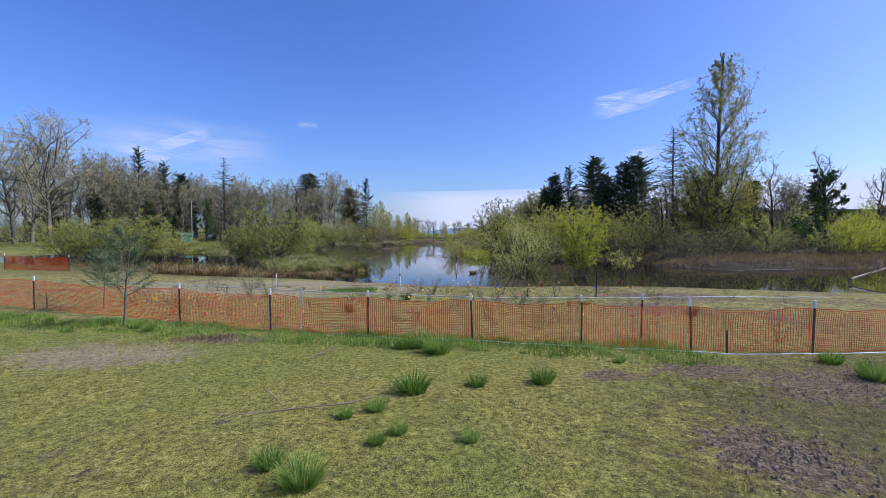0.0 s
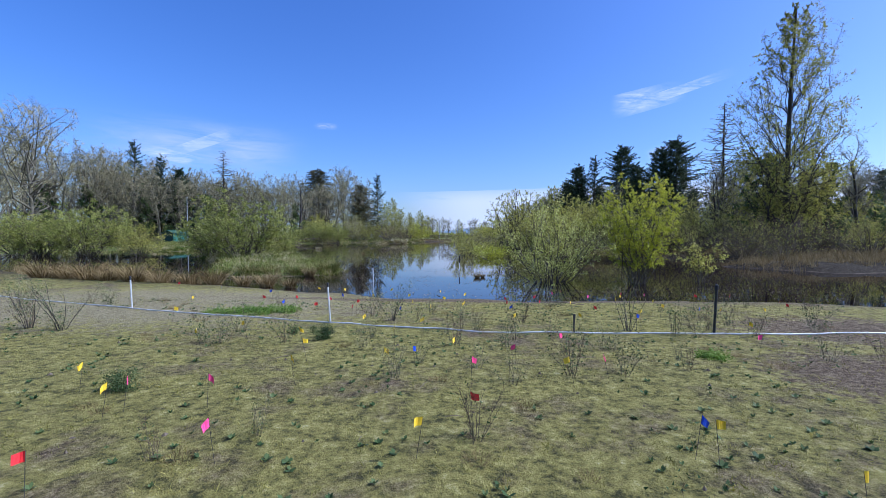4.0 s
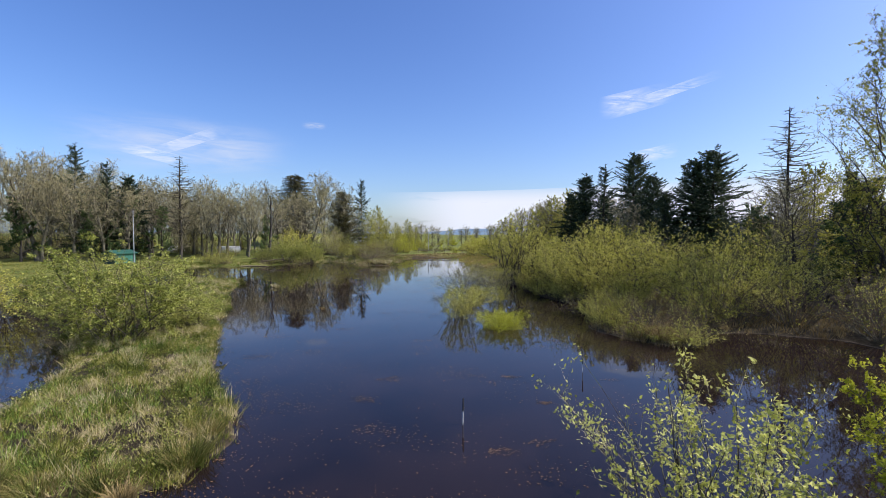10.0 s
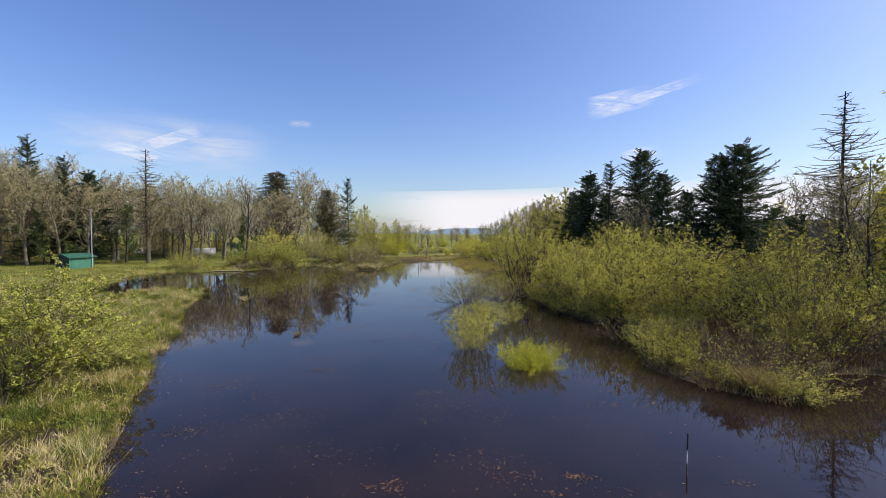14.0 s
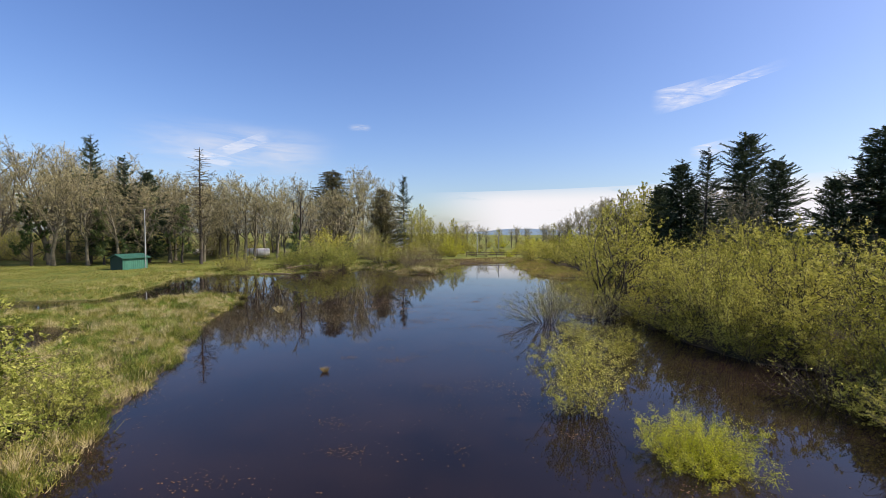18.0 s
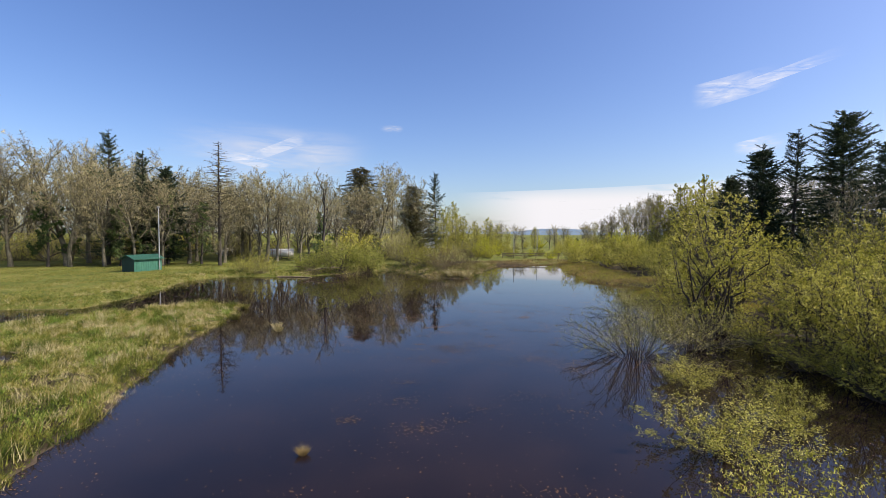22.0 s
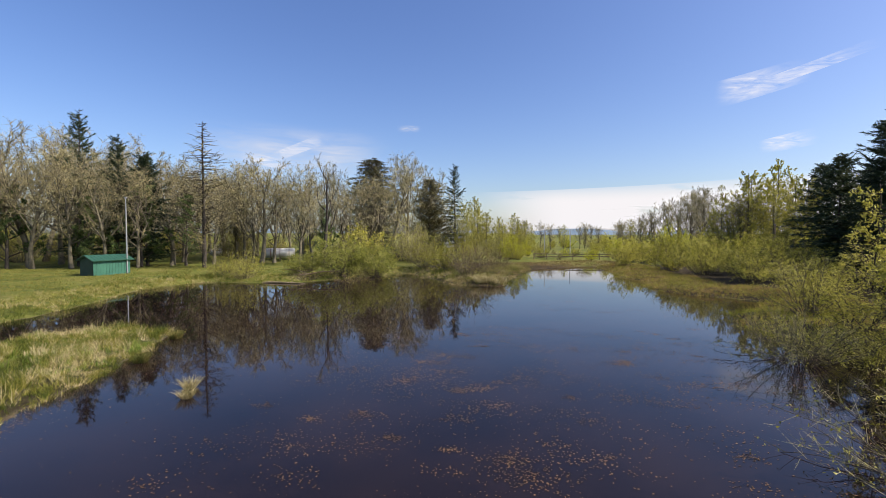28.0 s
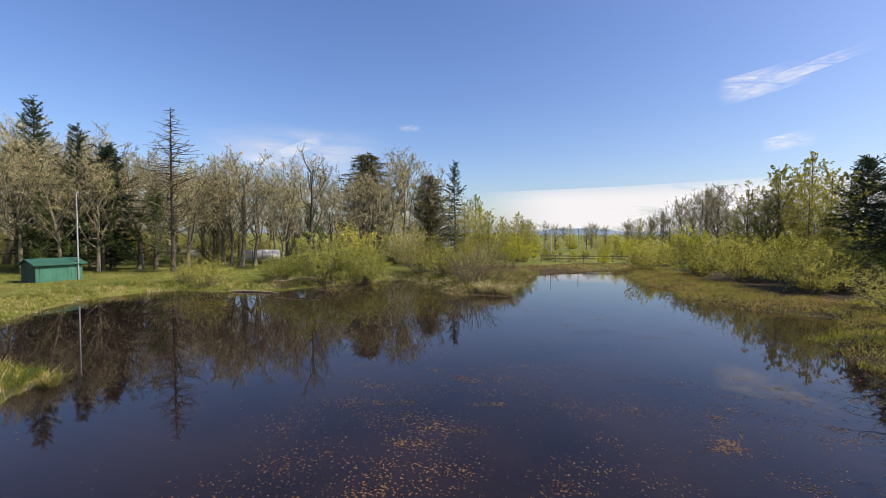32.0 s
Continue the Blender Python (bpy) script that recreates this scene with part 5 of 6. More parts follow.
def lawn_part(x, y):
    return (y + 0.2 * x < 10.3) & (np.abs(x) < 3 + y) & (wavy(x * 0.6, y * 0.6) + 0.4 * wavy(x * 2.3, y * 2.9) > -0.6)


grass_field("lawn_grass", "short tufted grass with straw", r8, clumped(r8, scatter(r8, 14000, -14, 14, 0.8, 11.5, lawn_part), 9, 0.035), 0.06, 0.008, 1.3, GRASS, bend=0, clump=0.4)
grass_field("lawn_straw", "dead straw lying in the lawn", r8, scatter(r8, 30000, -14, 14, 0.8, 11.5, lawn_part), 0.02, 0.006, 4.0, REED, bend=0)
pile = r8.normal(size=(9000, 2)) * (1.15, 0.5) + (-6.5, 8.5)
grass_field("straw_patch", "heap of dry straw lying on the lawn by the young pine", r8, pile, 0.035, 0.008, 4.5, STRAW, bend=0)
grass_field("fence_grass", "longer green grass along the foot of the fence", r8,
            clumped(r8, scatter(r8, 16000, -14, 5, 6, 14, lambda x, y: (np.abs(y + 0.2 * x - 9.2 + 0.35 * wavy(x * 0.7, y * 0.6)) < 0.75) & (wavy(x * 1.9, y * 1.7) > -0.45)), 9, 0.05), 0.13, 0.01, 0.9, GRASS_LUSH, bend=0, clump=0.5)
grass_field("bed_weeds", "thin mossy weeds over the planted ground", r8,
            clumped(r8, scatter(r8, 8000, -12, 13, 10, 21.3, lambda x, y: (y + 0.2 * x > 10.4) & (x < 8.5) & (wavy(x * 0.8, y * 0.8) + 0.4 * wavy(x * 2.3, y * 2.9) > -0.4)), 8, 0.04), 0.045, 0.01, 1.3, GRASS, bend=0)
grass_field("bed_straw", "dry straw lying over the planted ground", r8,
            scatter(r8, 26000, -14, 9, 10.5, 22, lambda x, y: (y + 0.2 * x > 10.4) & (x < 1 + 3 * wavy(x * 0.5, y * 0.5))), 0.03, 0.007, 4.0, REED, bend=0)


def tuft(rng, n, r, h, w, lean=0.9, dome=0.45):
    a, q = rng.uniform(0, 2 * np.pi, n), np.sqrt(rng.random(n)) * r
    base = np.column_stack([np.cos(a) * q, np.sin(a) * q, np.full(n, -0.03)])
    hh = h * rng.uniform(0.25, 1.15, n) * (1 - dome * (q / r) ** 2)
    off = (q / r * lean * 0.7 + rng.uniform(0, 0.55, n)) * hh
    a = a + rng.normal(size=n) * 0.7
    tip = base + np.column_stack([np.cos(a) * off, np.sin(a) * off, hh])
    return blades(Build(), base, tip, w, rng, 0.14)


tufts = [tagged(new("grass_tuft", tuft(R(100 + k), 620, 0.15, 0.4, 0.0065).mesh("grass_tuft", GRASS_LUSH)), "tuft of long bright green grass", "grass tuft", "grass tufts on the lawn") for k in range(3)]
for k, (x, y, s) in enumerate([(-0.42, 6.25, 1.0), (-0.1, 8.4, 1.25), (0.5, 6.5, 0.6), (1.5, 6.65, 0.8), (-0.85, 5.6, 0.55), (-1.2, 5.35, 0.45), (-1.65, 4.15, 0.6), (-1.25, 3.85, 0.85), (-0.7, 4.65, 0.4),
                               (-0.5, 4.9, 0.45), (0.3, 4.7, 0.4), (6.7, 6.8, 1.0), (6.8, 7.7, 0.8), (-0.5, 8.9, 1.0), (-0.8, 8.75, 0.8), (3.1, 7.7, 0.4),
                                (9.5, 7.4, 1.0), (-7.4, 10.6, 0.7), (-6.9, 10.3, 0.6)]):
    place(tufts[k % 3], x, y, s, k * 50)
heap = tagged(new("brush_heap", tuft(R(114), 900, 0.8, 0.16, 0.008, 1.6, 0.7).mesh("brush_heap", TWIG_RED)), "flat heap of dark dead brushwood lying on the lawn", "brushwood")
place(heap, -5.1, 9.5, 1.0, 20).scale[1] = 0.45
clump = tagged(new("sedge_clump", tuft(R(110), 520, 0.34, 0.75, 0.02, 1.1, 0.1).mesh("sedge_clump", STRAW)), "clump of tall sedge and straw at the waterline", "sedge", "sedge clumps in the pond")
brown_clump = tagged(new("dead_sedge_clump", tuft(R(112), 420, 0.22, 0.6, 0.016, 1.1, 0.1).mesh("dead_sedge_clump", REED_BROWN)), "dead brown sedge tussock in the water", "sedge", "sedge clumps in the pond")
for k, (x, y, s) in enumerate([(-18.1, 67.3, 0.5), (-17.5, 66.5, 0.42), (-12.5, 100.6, 1.6), (-10.9, 100.4, 1.5)]):
    place(clump, x, y, s, k * 40, z=WATER)
green_clump = tagged(new("green_sedge_clump", tuft(R(113), 800, 0.4, 0.8, 0.014, 0.9, 0.3).mesh("green_sedge_clump", SEDGE)), "dense olive-green sedge tussock at the waterline", "sedge", "sedge clumps in the pond")
for k, (x, y, s) in enumerate([(-5.8, 31.0, 0.95), (-7.0, 29.9, 0.7), (-9.2, 29.4, 0.9), (-6.1, 32.6, 0.7), (-8.2, 29.6, 0.75), (-24.5, 73.4, 0.6), (-22.5, 69.5, 0.6)]):
    place(green_clump, x, y, s, k * 40, z=WATER)
for k, (x, y, s) in enumerate([(1.85, 28.9, 0.4), (2.1, 29.1, 0.3), (-8.8, 53.1, 0.38), (11.6, 43.6, 1.7), (-6.2, 29.4, 0.8), (12.4, 43.2, 1.2), (-17.4, 27.3, 1.6), (-16.2, 27.2, 1.3), (-15.0, 26.9, 1.5), (-14.0, 26.7, 1.2), (-12.6, 26.4, 1.5), (-11.3, 26.1, 1.1), (-7.4, 25.3, 0.8), (-6.4, 25.1, 0.95), (-5.4, 24.9, 0.7), (-8.9, 25.9, 1.1), (-10.1, 26.0, 0.9)]):
    place(brown_clump, x, y, s, k * 40, z=WATER)

# ---- leaves and scum on the water ----
b, rr = Build(), R(120)
def open_water(x, y):
    return (outline_distance(x, y, POND_ALL) < -0.3) & (outline_distance(x, y, SPIT_LINE) > 0.2)


centre = np.concatenate([scatter(rr, 120, -9, 9, 23.5, 60, open_water), scatter(rr, 330, -15, 6, 62, 80, open_water), scatter(rr, 90, -22, 6, 80, 110, open_water),
                         np.array([(-1.7, 52.4), (-1.2, 52.1), (-2.3, 52.6), (-0.6, 51.5), (0.3, 50.2), (-9, 68), (-8.2, 69.5), (-9.6, 71), (-8.6, 67)])])
count = rr.integers(6, 90, len(centre))
who = np.repeat(np.arange(len(centre)), count)
p = centre[who] + rr.normal(size=(len(who), 2)) * (rr.uniform(0.12, 0.6, len(centre))[who])[:, None] * np.array([1.3, 0.8])
p = np.concatenate([p, scatter(rr, 2600, -18, 10, 23.5, 84, open_water)])
edge_d = lambda x, y: outline_distance(x, y, SPIT_LINE) + 0.5 * wavy(x * 0.6, y * 0.5)
p = np.concatenate([p, scatter(rr, 120000, -32, -3, 27, 77, lambda x, y: (edge_d(x, y) < rr.exponential(0.6, len(x))) & (wavy(x * 1.7, y * 1.4) > -0.3))])
p = p[open_water(p[:, 0], p[:, 1]) | ((edge_d(p[:, 0], p[:, 1]) > -0.1) & (outline_distance(p[:, 0], p[:, 1], SPIT_LINE) > 0.03))]
n = len(p)
a, s = rr.uniform(0, 2 * np.pi, n), rr.uniform(0.012, 0.038, n)
c, d = np.stack([np.cos(a) * s, np.sin(a) * s], 1), np.stack([-np.sin(a) * s, np.cos(a) * s], 1) * 0.6
v = np.stack([np.column_stack([q, WATER + 0.004 + rr.uniform(0, 0.006, n)]) for q in (p - c, p + d, p + c, p - d)], 1).reshape(-1, 3)
b.add(v, np.arange(n)[:, None] * 4 + np.array([[0, 1, 2, 3]]))
b2 = Build()
SHORE_LEAF = foliage("curled_dead_leaf", [(0.35, (0.045, 0.03, 0.015)), (0.7, (0.1, 0.07, 0.036)), (1.05, (0.22, 0.16, 0.09))], 0.0, 0.9, 0.4)
p = scatter(rr, 2600, -6, 13, 21.6, 27, lambda x, y: open_water(x, y) & (wavy(x * 1.3, y * 1.6) + (24.4 - y) * 0.35 > rr.uniform(-0.5, 1.2, len(x))))
n = len(p)
a, s = rr.uniform(0, 2 * np.pi, n), rr.uniform(0.012, 0.05, n)
c, d = np.stack([np.cos(a) * s, np.sin(a) * s], 1), np.stack([-np.sin(a) * s, np.cos(a) * s], 1) * 0.45
v = np.stack([np.column_stack([q, WATER + 0.005 + rr.uniform(0, 0.02, n)]) for q in (p - c, p + d, p + c, p - d)], 1).reshape(-1, 3)
b2.add(v, np.arange(n)[:, None] * 4 + np.array([[0, 1, 2, 3]]))
tagged(new("shore_leaves", b2.mesh("shore_leaves", SHORE_LEAF)), "pale curled dead leaves floating by the near shore", "leaves", kind="stuff")
tagged(new("floating_leaves", b.mesh("floating_leaves", LITTER)), "scattered rusty dead leaves floating on the pond", "leaves", kind="stuff")

# ---- the orange net fence ----
FENCE = [(-26, 20.4), (-19, 16.4), (-12.4, 13.4), (-6.8, 11.4), (-4.1, 10.45), (-1.7, 9.9), (0.6, 9.45), (2.85, 9.2), (4.8, 8.6), (7.0, 8.4), (9.2, 8.6), (12.5, 9.6)]
fence = thing("net_fence", "orange plastic net fence on dark steel posts with white tops", "fence")
b, rr = Build(), R(130)
H = 0.86
for (ax, ay), (bx, by) in list(zip(FENCE, FENCE[1:])) + [((-27.6, 27.9), (-23.3, 27.6))]:
    ln = math.hypot(bx - ax, by - ay)
    n = max(int(ln / 0.045), 2)
    strand = 0.0095 if ay > 27 else 0.0052
    t = np.linspace(0, 1, n)
    px, py = ax + (bx - ax) * t, ay + (by - ay) * t
    gz = ground_z(px, py) + 0.02
    sag = H - 0.07 * np.sin(np.pi * t) - 0.02 * np.abs(np.sin(3 * np.pi * t + ax))
    bow = 0.05 * np.sin(2 * np.pi * t + ax)
    nx_, ny_ = -(by - ay) / ln, (bx - ax) / ln
    P = [np.column_stack([px + nx_ * bow * math.sin(math.pi * f), py + ny_ * bow * math.sin(math.pi * f), gz + sag * f]) for f in np.linspace(0, 1, 23)]
    along_f = np.array([(bx - ax) / ln, (by - ay) / ln, 0])
    for q0, q1 in zip(P, P[1:]):
        v = np.stack([q0 - along_f * strand, q0 + along_f * strand, q1 + along_f * strand, q1 - along_f * strand], 1).reshape(-1, 3)
        b.add(v, np.arange(n)[:, None] * 4 + np.array([[0, 1, 2, 3]]))
    up = np.array([0, 0, strand * 0.6])
    for i, q in enumerate(P):
        w = up * (2.0 if i in (0, 22) else 1.0)
        v = np.concatenate([q - w, q + w])
        k = np.arange(n - 1)
        b.add(v, np.stack([k, k + 1, k + 1 + n, k + n], 1))
part("net", b, NET, fence, "sagging orange plastic net")
POSTS = [(-12.4, 13.4, 1), (-12.1, 13.5, 0), (-6.8, 11.4, 1), (-4.1, 10.45, 1), (-3.4, 10.5, 2), (-1.7, 9.9, 1), (0.6, 9.45, 1), (2.85, 9.2, 1), (4.25, 9.55, 1), (4.8, 8.6, 1), (5.4, 8.45, 0), (7.0, 8.4, 1), (9.2, 8.6, 1), (12.5, 9.6, 1), (-19, 16.4, 1), (-26, 20.4, 1), (-27.6, 27.9, 1), (-23.3, 27.6, 1)]
for k, (x, y, kind_) in enumerate(POSTS):
    hh = 1.0 if kind_ else 0.45
    lean = rr.uniform(-0.04, 0.04)
    b = Build()
    z0 = float(ground_z(x, y))
    ox, oy = x + 0.03, y - 0.035
    tee = np.array([(-18, -5), (18, -5), (18, 3), (4, 4), (3, 30), (-3, 30), (-4, 4), (-18, 3)]) / 1000.0
    lo, hi = [np.column_stack([tee[:, 0] + ox + s * lean, tee[:, 1] + oy, np.full(8, z0 + s)]) for s in (-0.2, hh)]
    q8 = np.arange(8)
    b.add(np.concatenate([lo, hi]), np.stack([q8, (q8 + 1) % 8, (q8 + 1) % 8 + 8, q8 + 8], 1))
    b.f.append(np.array([[15, 14, 13, 12, 11, 10, 9, 8][::-1]]) + b.n - 16)
    po = part("post", b, POST_WHITE if kind_ == 2 else STEEL, fence, "bare white metal post" if kind_ == 2 else "")
    if kind_ == 1:
        c = Build()
        box(c, (ox + lean - 0.021, oy - 0.008, z0 + hh - 0.14), (ox + lean + 0.021, oy + 0.034, z0 + hh + 0.006), 0.003)
        part("post_tip", c, POST_WHITE, po, "white painted tip")


def pipe_run(name, label, pts, r, material):
    b = Build()
    p = np.array(pts, float)
    t = np.linspace(0, 1, len(p) * 6)
    x, y = np.interp(t, np.linspace(0, 1, len(p)), p[:, 0]), np.interp(t, np.linspace(0, 1, len(p)), p[:, 1])
    tube(b, np.column_stack([x, y + 0.04 * np.sin(t * 23), ground_z(x, y) + r * 0.9]), np.full(len(t), r), 8)
    return tagged(new(name, b.mesh(name, material, True)), label, "pipe", kind="")


pipe_run("irrigation_pipe", "white plastic irrigation pipe lying across the planting", [(-18, 22.4), (-12, 20.7), (-7.2, 19.1), (-4.4, 18.25), (-1.66, 17.5), (1.5, 16.75), (3.2, 16.65), (5.8, 16.7), (7.6, 16.8), (11, 17.0), (15, 17.2)], 0.015, PVC)
pipe_run("fence_pipe", "white plastic pipe lying along the foot of the fence", [(-3.2, 10.25), (-1.6, 9.8), (0.7, 9.35), (2.8, 8.95), (4.8, 8.4), (7.0, 8.25), (9.5, 8.5)], 0.01, PVC)


def stake(x, y, h, r, material, cap, label, z=None, top=0.09):
    ob = thing("riser_pipe", label, "pipe", "upright pipes", m=pose(x, y, float(ground_z(x, y)) if z is None else z, R(int(abs(x * 31))).uniform(-3, 3), R(int(abs(y * 17))).uniform(-3, 3), 0))
    b = Build()
    tube(b, [(0, 0, -0.3), (0, 0, h - 0.06)], [r, r], 8)
    part("pipe", b, material, ob, smooth=False)
    b = Build()
    tube(b, [(0, 0, h - top), (0, 0, h - 0.02), (0.0, 0, h)], [r * 1.35, r * 1.35, r * 0.9], 8)
    part("cap", b, cap, ob)
    return ob


stake(-1.66, 17.52, 0.86, 0.018, PVC, RUBBER, "white upright irrigation pipe with black cap")
stake(5.8, 16.75, 0.92, 0.024, RUBBER, RUBBER, "black upright irrigation pipe")
stake(3.2, 16.7, 0.36, 0.018, RUBBER, RUBBER, "short black upright pipe by the white pipe")
stake(-7.2, 19.15, 0.8, 0.018, PVC, RUBBER, "white upright irrigation pipe with black cap")
stake(-2.6, 26.9, 1.3, 0.018, PVC, RUBBER, "white pole standing in the pond", z=WATER - 0.6)
stake(1.0, 33.4, 1.2, 0.016, PVC, RUBBER, "white pole with black top standing in the pond", z=WATER - 0.4, top=0.4)
stake(6.0, 38.4, 1.2, 0.016, PVC, RUBBER, "white pole with black top standing in the pond", z=WATER - 0.4, top=0.45)

# ---- marker flags ----
def flag(x, y, material, word, k):
    rr = R(500 + k)
    ob = thing("marker_flag", word + " plastic marker flag on a thin wire", "flag", "planting flags", m=pose(x, y, float(ground_z(x, y)), rr.uniform(-10, 10), rr.uniform(-10, 10), rr.uniform(0, 360)))
    b = Build()
    tube(b, [(0, 0, -0.1), (0, 0, 0.36)], [0.002, 0.002], 4)
    part("wire", b, STEEL, ob)
    b = Build()
    n = 5
    f = np.linspace(0, 1, n)
    w, h = rr.uniform(0.055, 0.075), 0.068
    yy = 0.025 * np.sin(f * 3 + rr.uniform(0, 6)) * f
    drop = rr.uniform(0.01, 0.06) * f
    up = np.column_stack([f * w, yy, 0.355 - drop])
    dn = np.column_stack([f * w * 0.9, yy + 0.01 * f, 0.355 - h + drop * 0.3 - drop])
    th = np.array([0, 0.0012, 0])
    v = np.concatenate([up + th, dn + th, up - th, dn - th])
    q = np.arange(n - 1)
    b.add(v, np.concatenate([np.stack([q, q + n, q + n + 1, q + 1], 1), np.stack([q + 2 * n, q + 2 * n + 1, q + 3 * n + 1, q + 3 * n], 1)]))
    part("pennant", b, material, ob)


YELLOW = [(-0.7, 16.7), (0.4, 16.3), (-0.1, 18.8), (0.4, 18.0), (1.1, 18.7), (0.6, 19.6), (-0.3, 20.4), (2.1, 16.9), (3.4, 17.0), (3.7, 18.9), (4.9, 19.4), (5.7, 19.2), (5.5, 18.3), (4.7, 17.4), (6.5, 17.8), (-3.3, 21.9), (-2.5, 21.7), (-1.5, 21.1), (-1.2, 20.2), (-1.1, 22.1), (0.5, 21.2), (1.2, 20.6), (5.3, 20.3), (-3.0, 15.1), (-2.6, 15.8), (-1.4, 15.2), (-1.1, 14.5), (-0.0, 15.5), (1.0, 14.6), (0.1, 13.9), (-0.9, 13.5), (2.4, 13.5), (7.4, 17.7), (6.0, 16.1), (-4.8, 17.1), (-5.6, 19.0), (-5.3, 12.5), (-4.1, 10.9), (-3.7, 11.6), (-3.2, 13.1), (3.5, 11.0)]
BLUE = [(-0.2, 17.6), (-2.2, 20.3), (-4.3, 20.8), (-6.3, 21.8), (-3.1, 18.7), (2.2, 18.1), (4.4, 16.8), (6.1, 17.9), (0.5, 14.0), (2.9, 11.8), (-3.8, 12.7)]
RED = [(-2.2, 18.3), (-1.3, 17.9), (-1.4, 18.8), (-2.2, 19.4), (-3.1, 19.5), (-3.9, 19.3), (-8.3, 22.7), (2.2, 19.6), (3.0, 20.1), (2.9, 18.9), (4.0, 18.0), (2.1, 18.8), (5.5, 20.7), (7.4, 20.6), (8.3, 20.6), (4.1, 21.8), (8.9, 19.5), (8.4, 18.5), (-1.6, 10.2), (-1.7, 11.0), (1.2, 12.3), (5.6, 12.7), (-6.0, 11.0), (-7.0, 11.4)]
PINK = [(3.7, 21.4), (4.4, 20.0), (6.1, 20.6), (1.2, 13.5), (2.6, 14.9), (5.4, 14.9), (1.8, 14.2), (-3.9, 10.7), (-0.8, 11.6), (-0.5, 10.5), (-1.5, 12.7), (-2.3, 12.6), (2.9, 13.8)]
k = 0
for spots, mat_, word in ((YELLOW, FLAG_YELLOW, "yellow"), (BLUE, FLAG_BLUE, "blue"), (RED, FLAG_RED, "red"), (PINK, FLAG_PINK, "bright pink")):
    for x, y in spots:
        flag(x, y, mat_, word, k)
        k += 1
rr = R(140)
for k in range(12):
    x, y = rr.uniform(-11, 10), rr.uniform(10.8, 13)
    c = rr.integers(0, 4)
    flag(x, y - 0.16 * x, (FLAG_YELLOW, FLAG_RED, FLAG_PINK, FLAG_YELLOW)[c], ("yellow", "red", "bright pink", "yellow")[c], 200 + k)

# ---- saplings ----
saplings = []
for s in range(5):
    w, t, l = shrub(R(150 + s), 0.62, 0.2, 9, (6, 18, 10, 4, 26)[s], 0.018, twigs=13, stem_r=0.0032, base_r=0.1, flat=0.3, low=0.25, twig_w=0.0035)
    saplings.append(plant("sapling", "small bare-twigged planted sapling", "shrub", "planted saplings", w, STEM, t, TWIG_RED if s % 2 else TWIG, l, LEAF_DEEP))
fixed = [(-0.5, 15.4), (-1.9, 15.7), (-1.0, 19.6), (1.4, 16.9), (1.8, 15.5), (1.3, 14.3), (2.7, 16.3), (5.0, 16.6), (5.9, 17.1), (3.2, 14.1), (1.7, 13.6), (2.5, 14.0), (4.2, 14.8), (1.0, 15.6), (-0.5, 16.1), (3.3, 15.4), (2.7, 14.9), (0.5, 14.5), (4.1, 14.3), (-2.9, 15.5), (-3.1, 16.5), (6.5, 16.6), (0.4, 18.7), (-7.2, 16.5), (-6.5, 16.4), (-8.9, 18.1), (-1.0, 18.6), (6.6, 12.7), (-0.4, 17.9), (3.9, 20.9), (0.8, 16.5), (6.5, 18.3), (6.0, 19.4), (2.4, 17.8)]
for k in range(84):
    if k < len(fixed):
        x, y = fixed[k]
    else:
        x, y = rr.uniform(-12, 12), rr.uniform(10.6, 20.6)
        y += -0.2 * x if y < 14 else 0
    place(saplings[k % 5], x, y, rr.uniform(0.6, 1.25), k * 67, lean=rr.uniform(-6, 6))
young = thing("young_pine", "young thin pine with loose grey-green needles", "tree", "young pines by the fence")
b, lf, q = Build(), Build(), R(161)
tube(b, curve((0, 0, -0.1), (0, 0, 1), 1.6, 6, q, 0.2, 0.05), np.linspace(0.024, 0.008, 6), 6)
for k in range(24):
    a = k * 2.4
    z = 0.5 + k * 0.046
    br = curve((0, 0, z), unit(np.array([math.cos(a), math.sin(a), 0.45])), 0.56 * (1.3 - z / 2), 5, q, 0.08, 0.12)
    tube(b, br, np.linspace(0.007, 0.003, 5), 4, False)
    bp, bd = along(br, q.uniform(0.3, 1.0, 170))
    blades(lf, bp, bp + unit(bd * 0.6 + q.normal(size=(170, 3)) * 0.7) * q.uniform(0.08, 0.17, 170)[:, None], 0.005, q)
part("trunk", b, BARK, young, smooth=True)
tagged(part("needle_cloud", lf, LEAF_PINE, young), kind="stuff")
place(young, -7.9, 10.9, 1.42, 0)
place(young, -10.3, 13.4, 1.1, 60)
w, t, l = shrub(R(163), 0.95, 0.3, 7, 60, 0.016, twigs=14, stem_r=0.006, base_r=0.05, flat=0.2, low=0.35, twig_w=0.004)
tall_sapling = plant("sapling", "thin upright sapling with sparse grey-green twigs", "shrub", "planted saplings", w, BARK_DARK, t, TWIG, l, LEAF_DEEP)
for k, (x, y, sc) in enumerate([(-0.4, 17.9, 1.0), (4.3, 16.9, 1.15), (-7.2, 16.5, 1.1), (-6.5, 16.4, 1.2)]):
    place(tall_sapling, x, y, sc, k * 77)
w, t, l = shrub(R(164), 0.55, 0.26, 16, 170, 0.02, twigs=10, stem_r=0.004, base_r=0.2, flat=0.5, low=0.15, twig_w=0.004)
leafy = plant("leafy_sapling", "small dense green planted shrub", "shrub", "planted saplings", w, STEM, t, TWIG_GREEN, l, LEAF_DEEP)
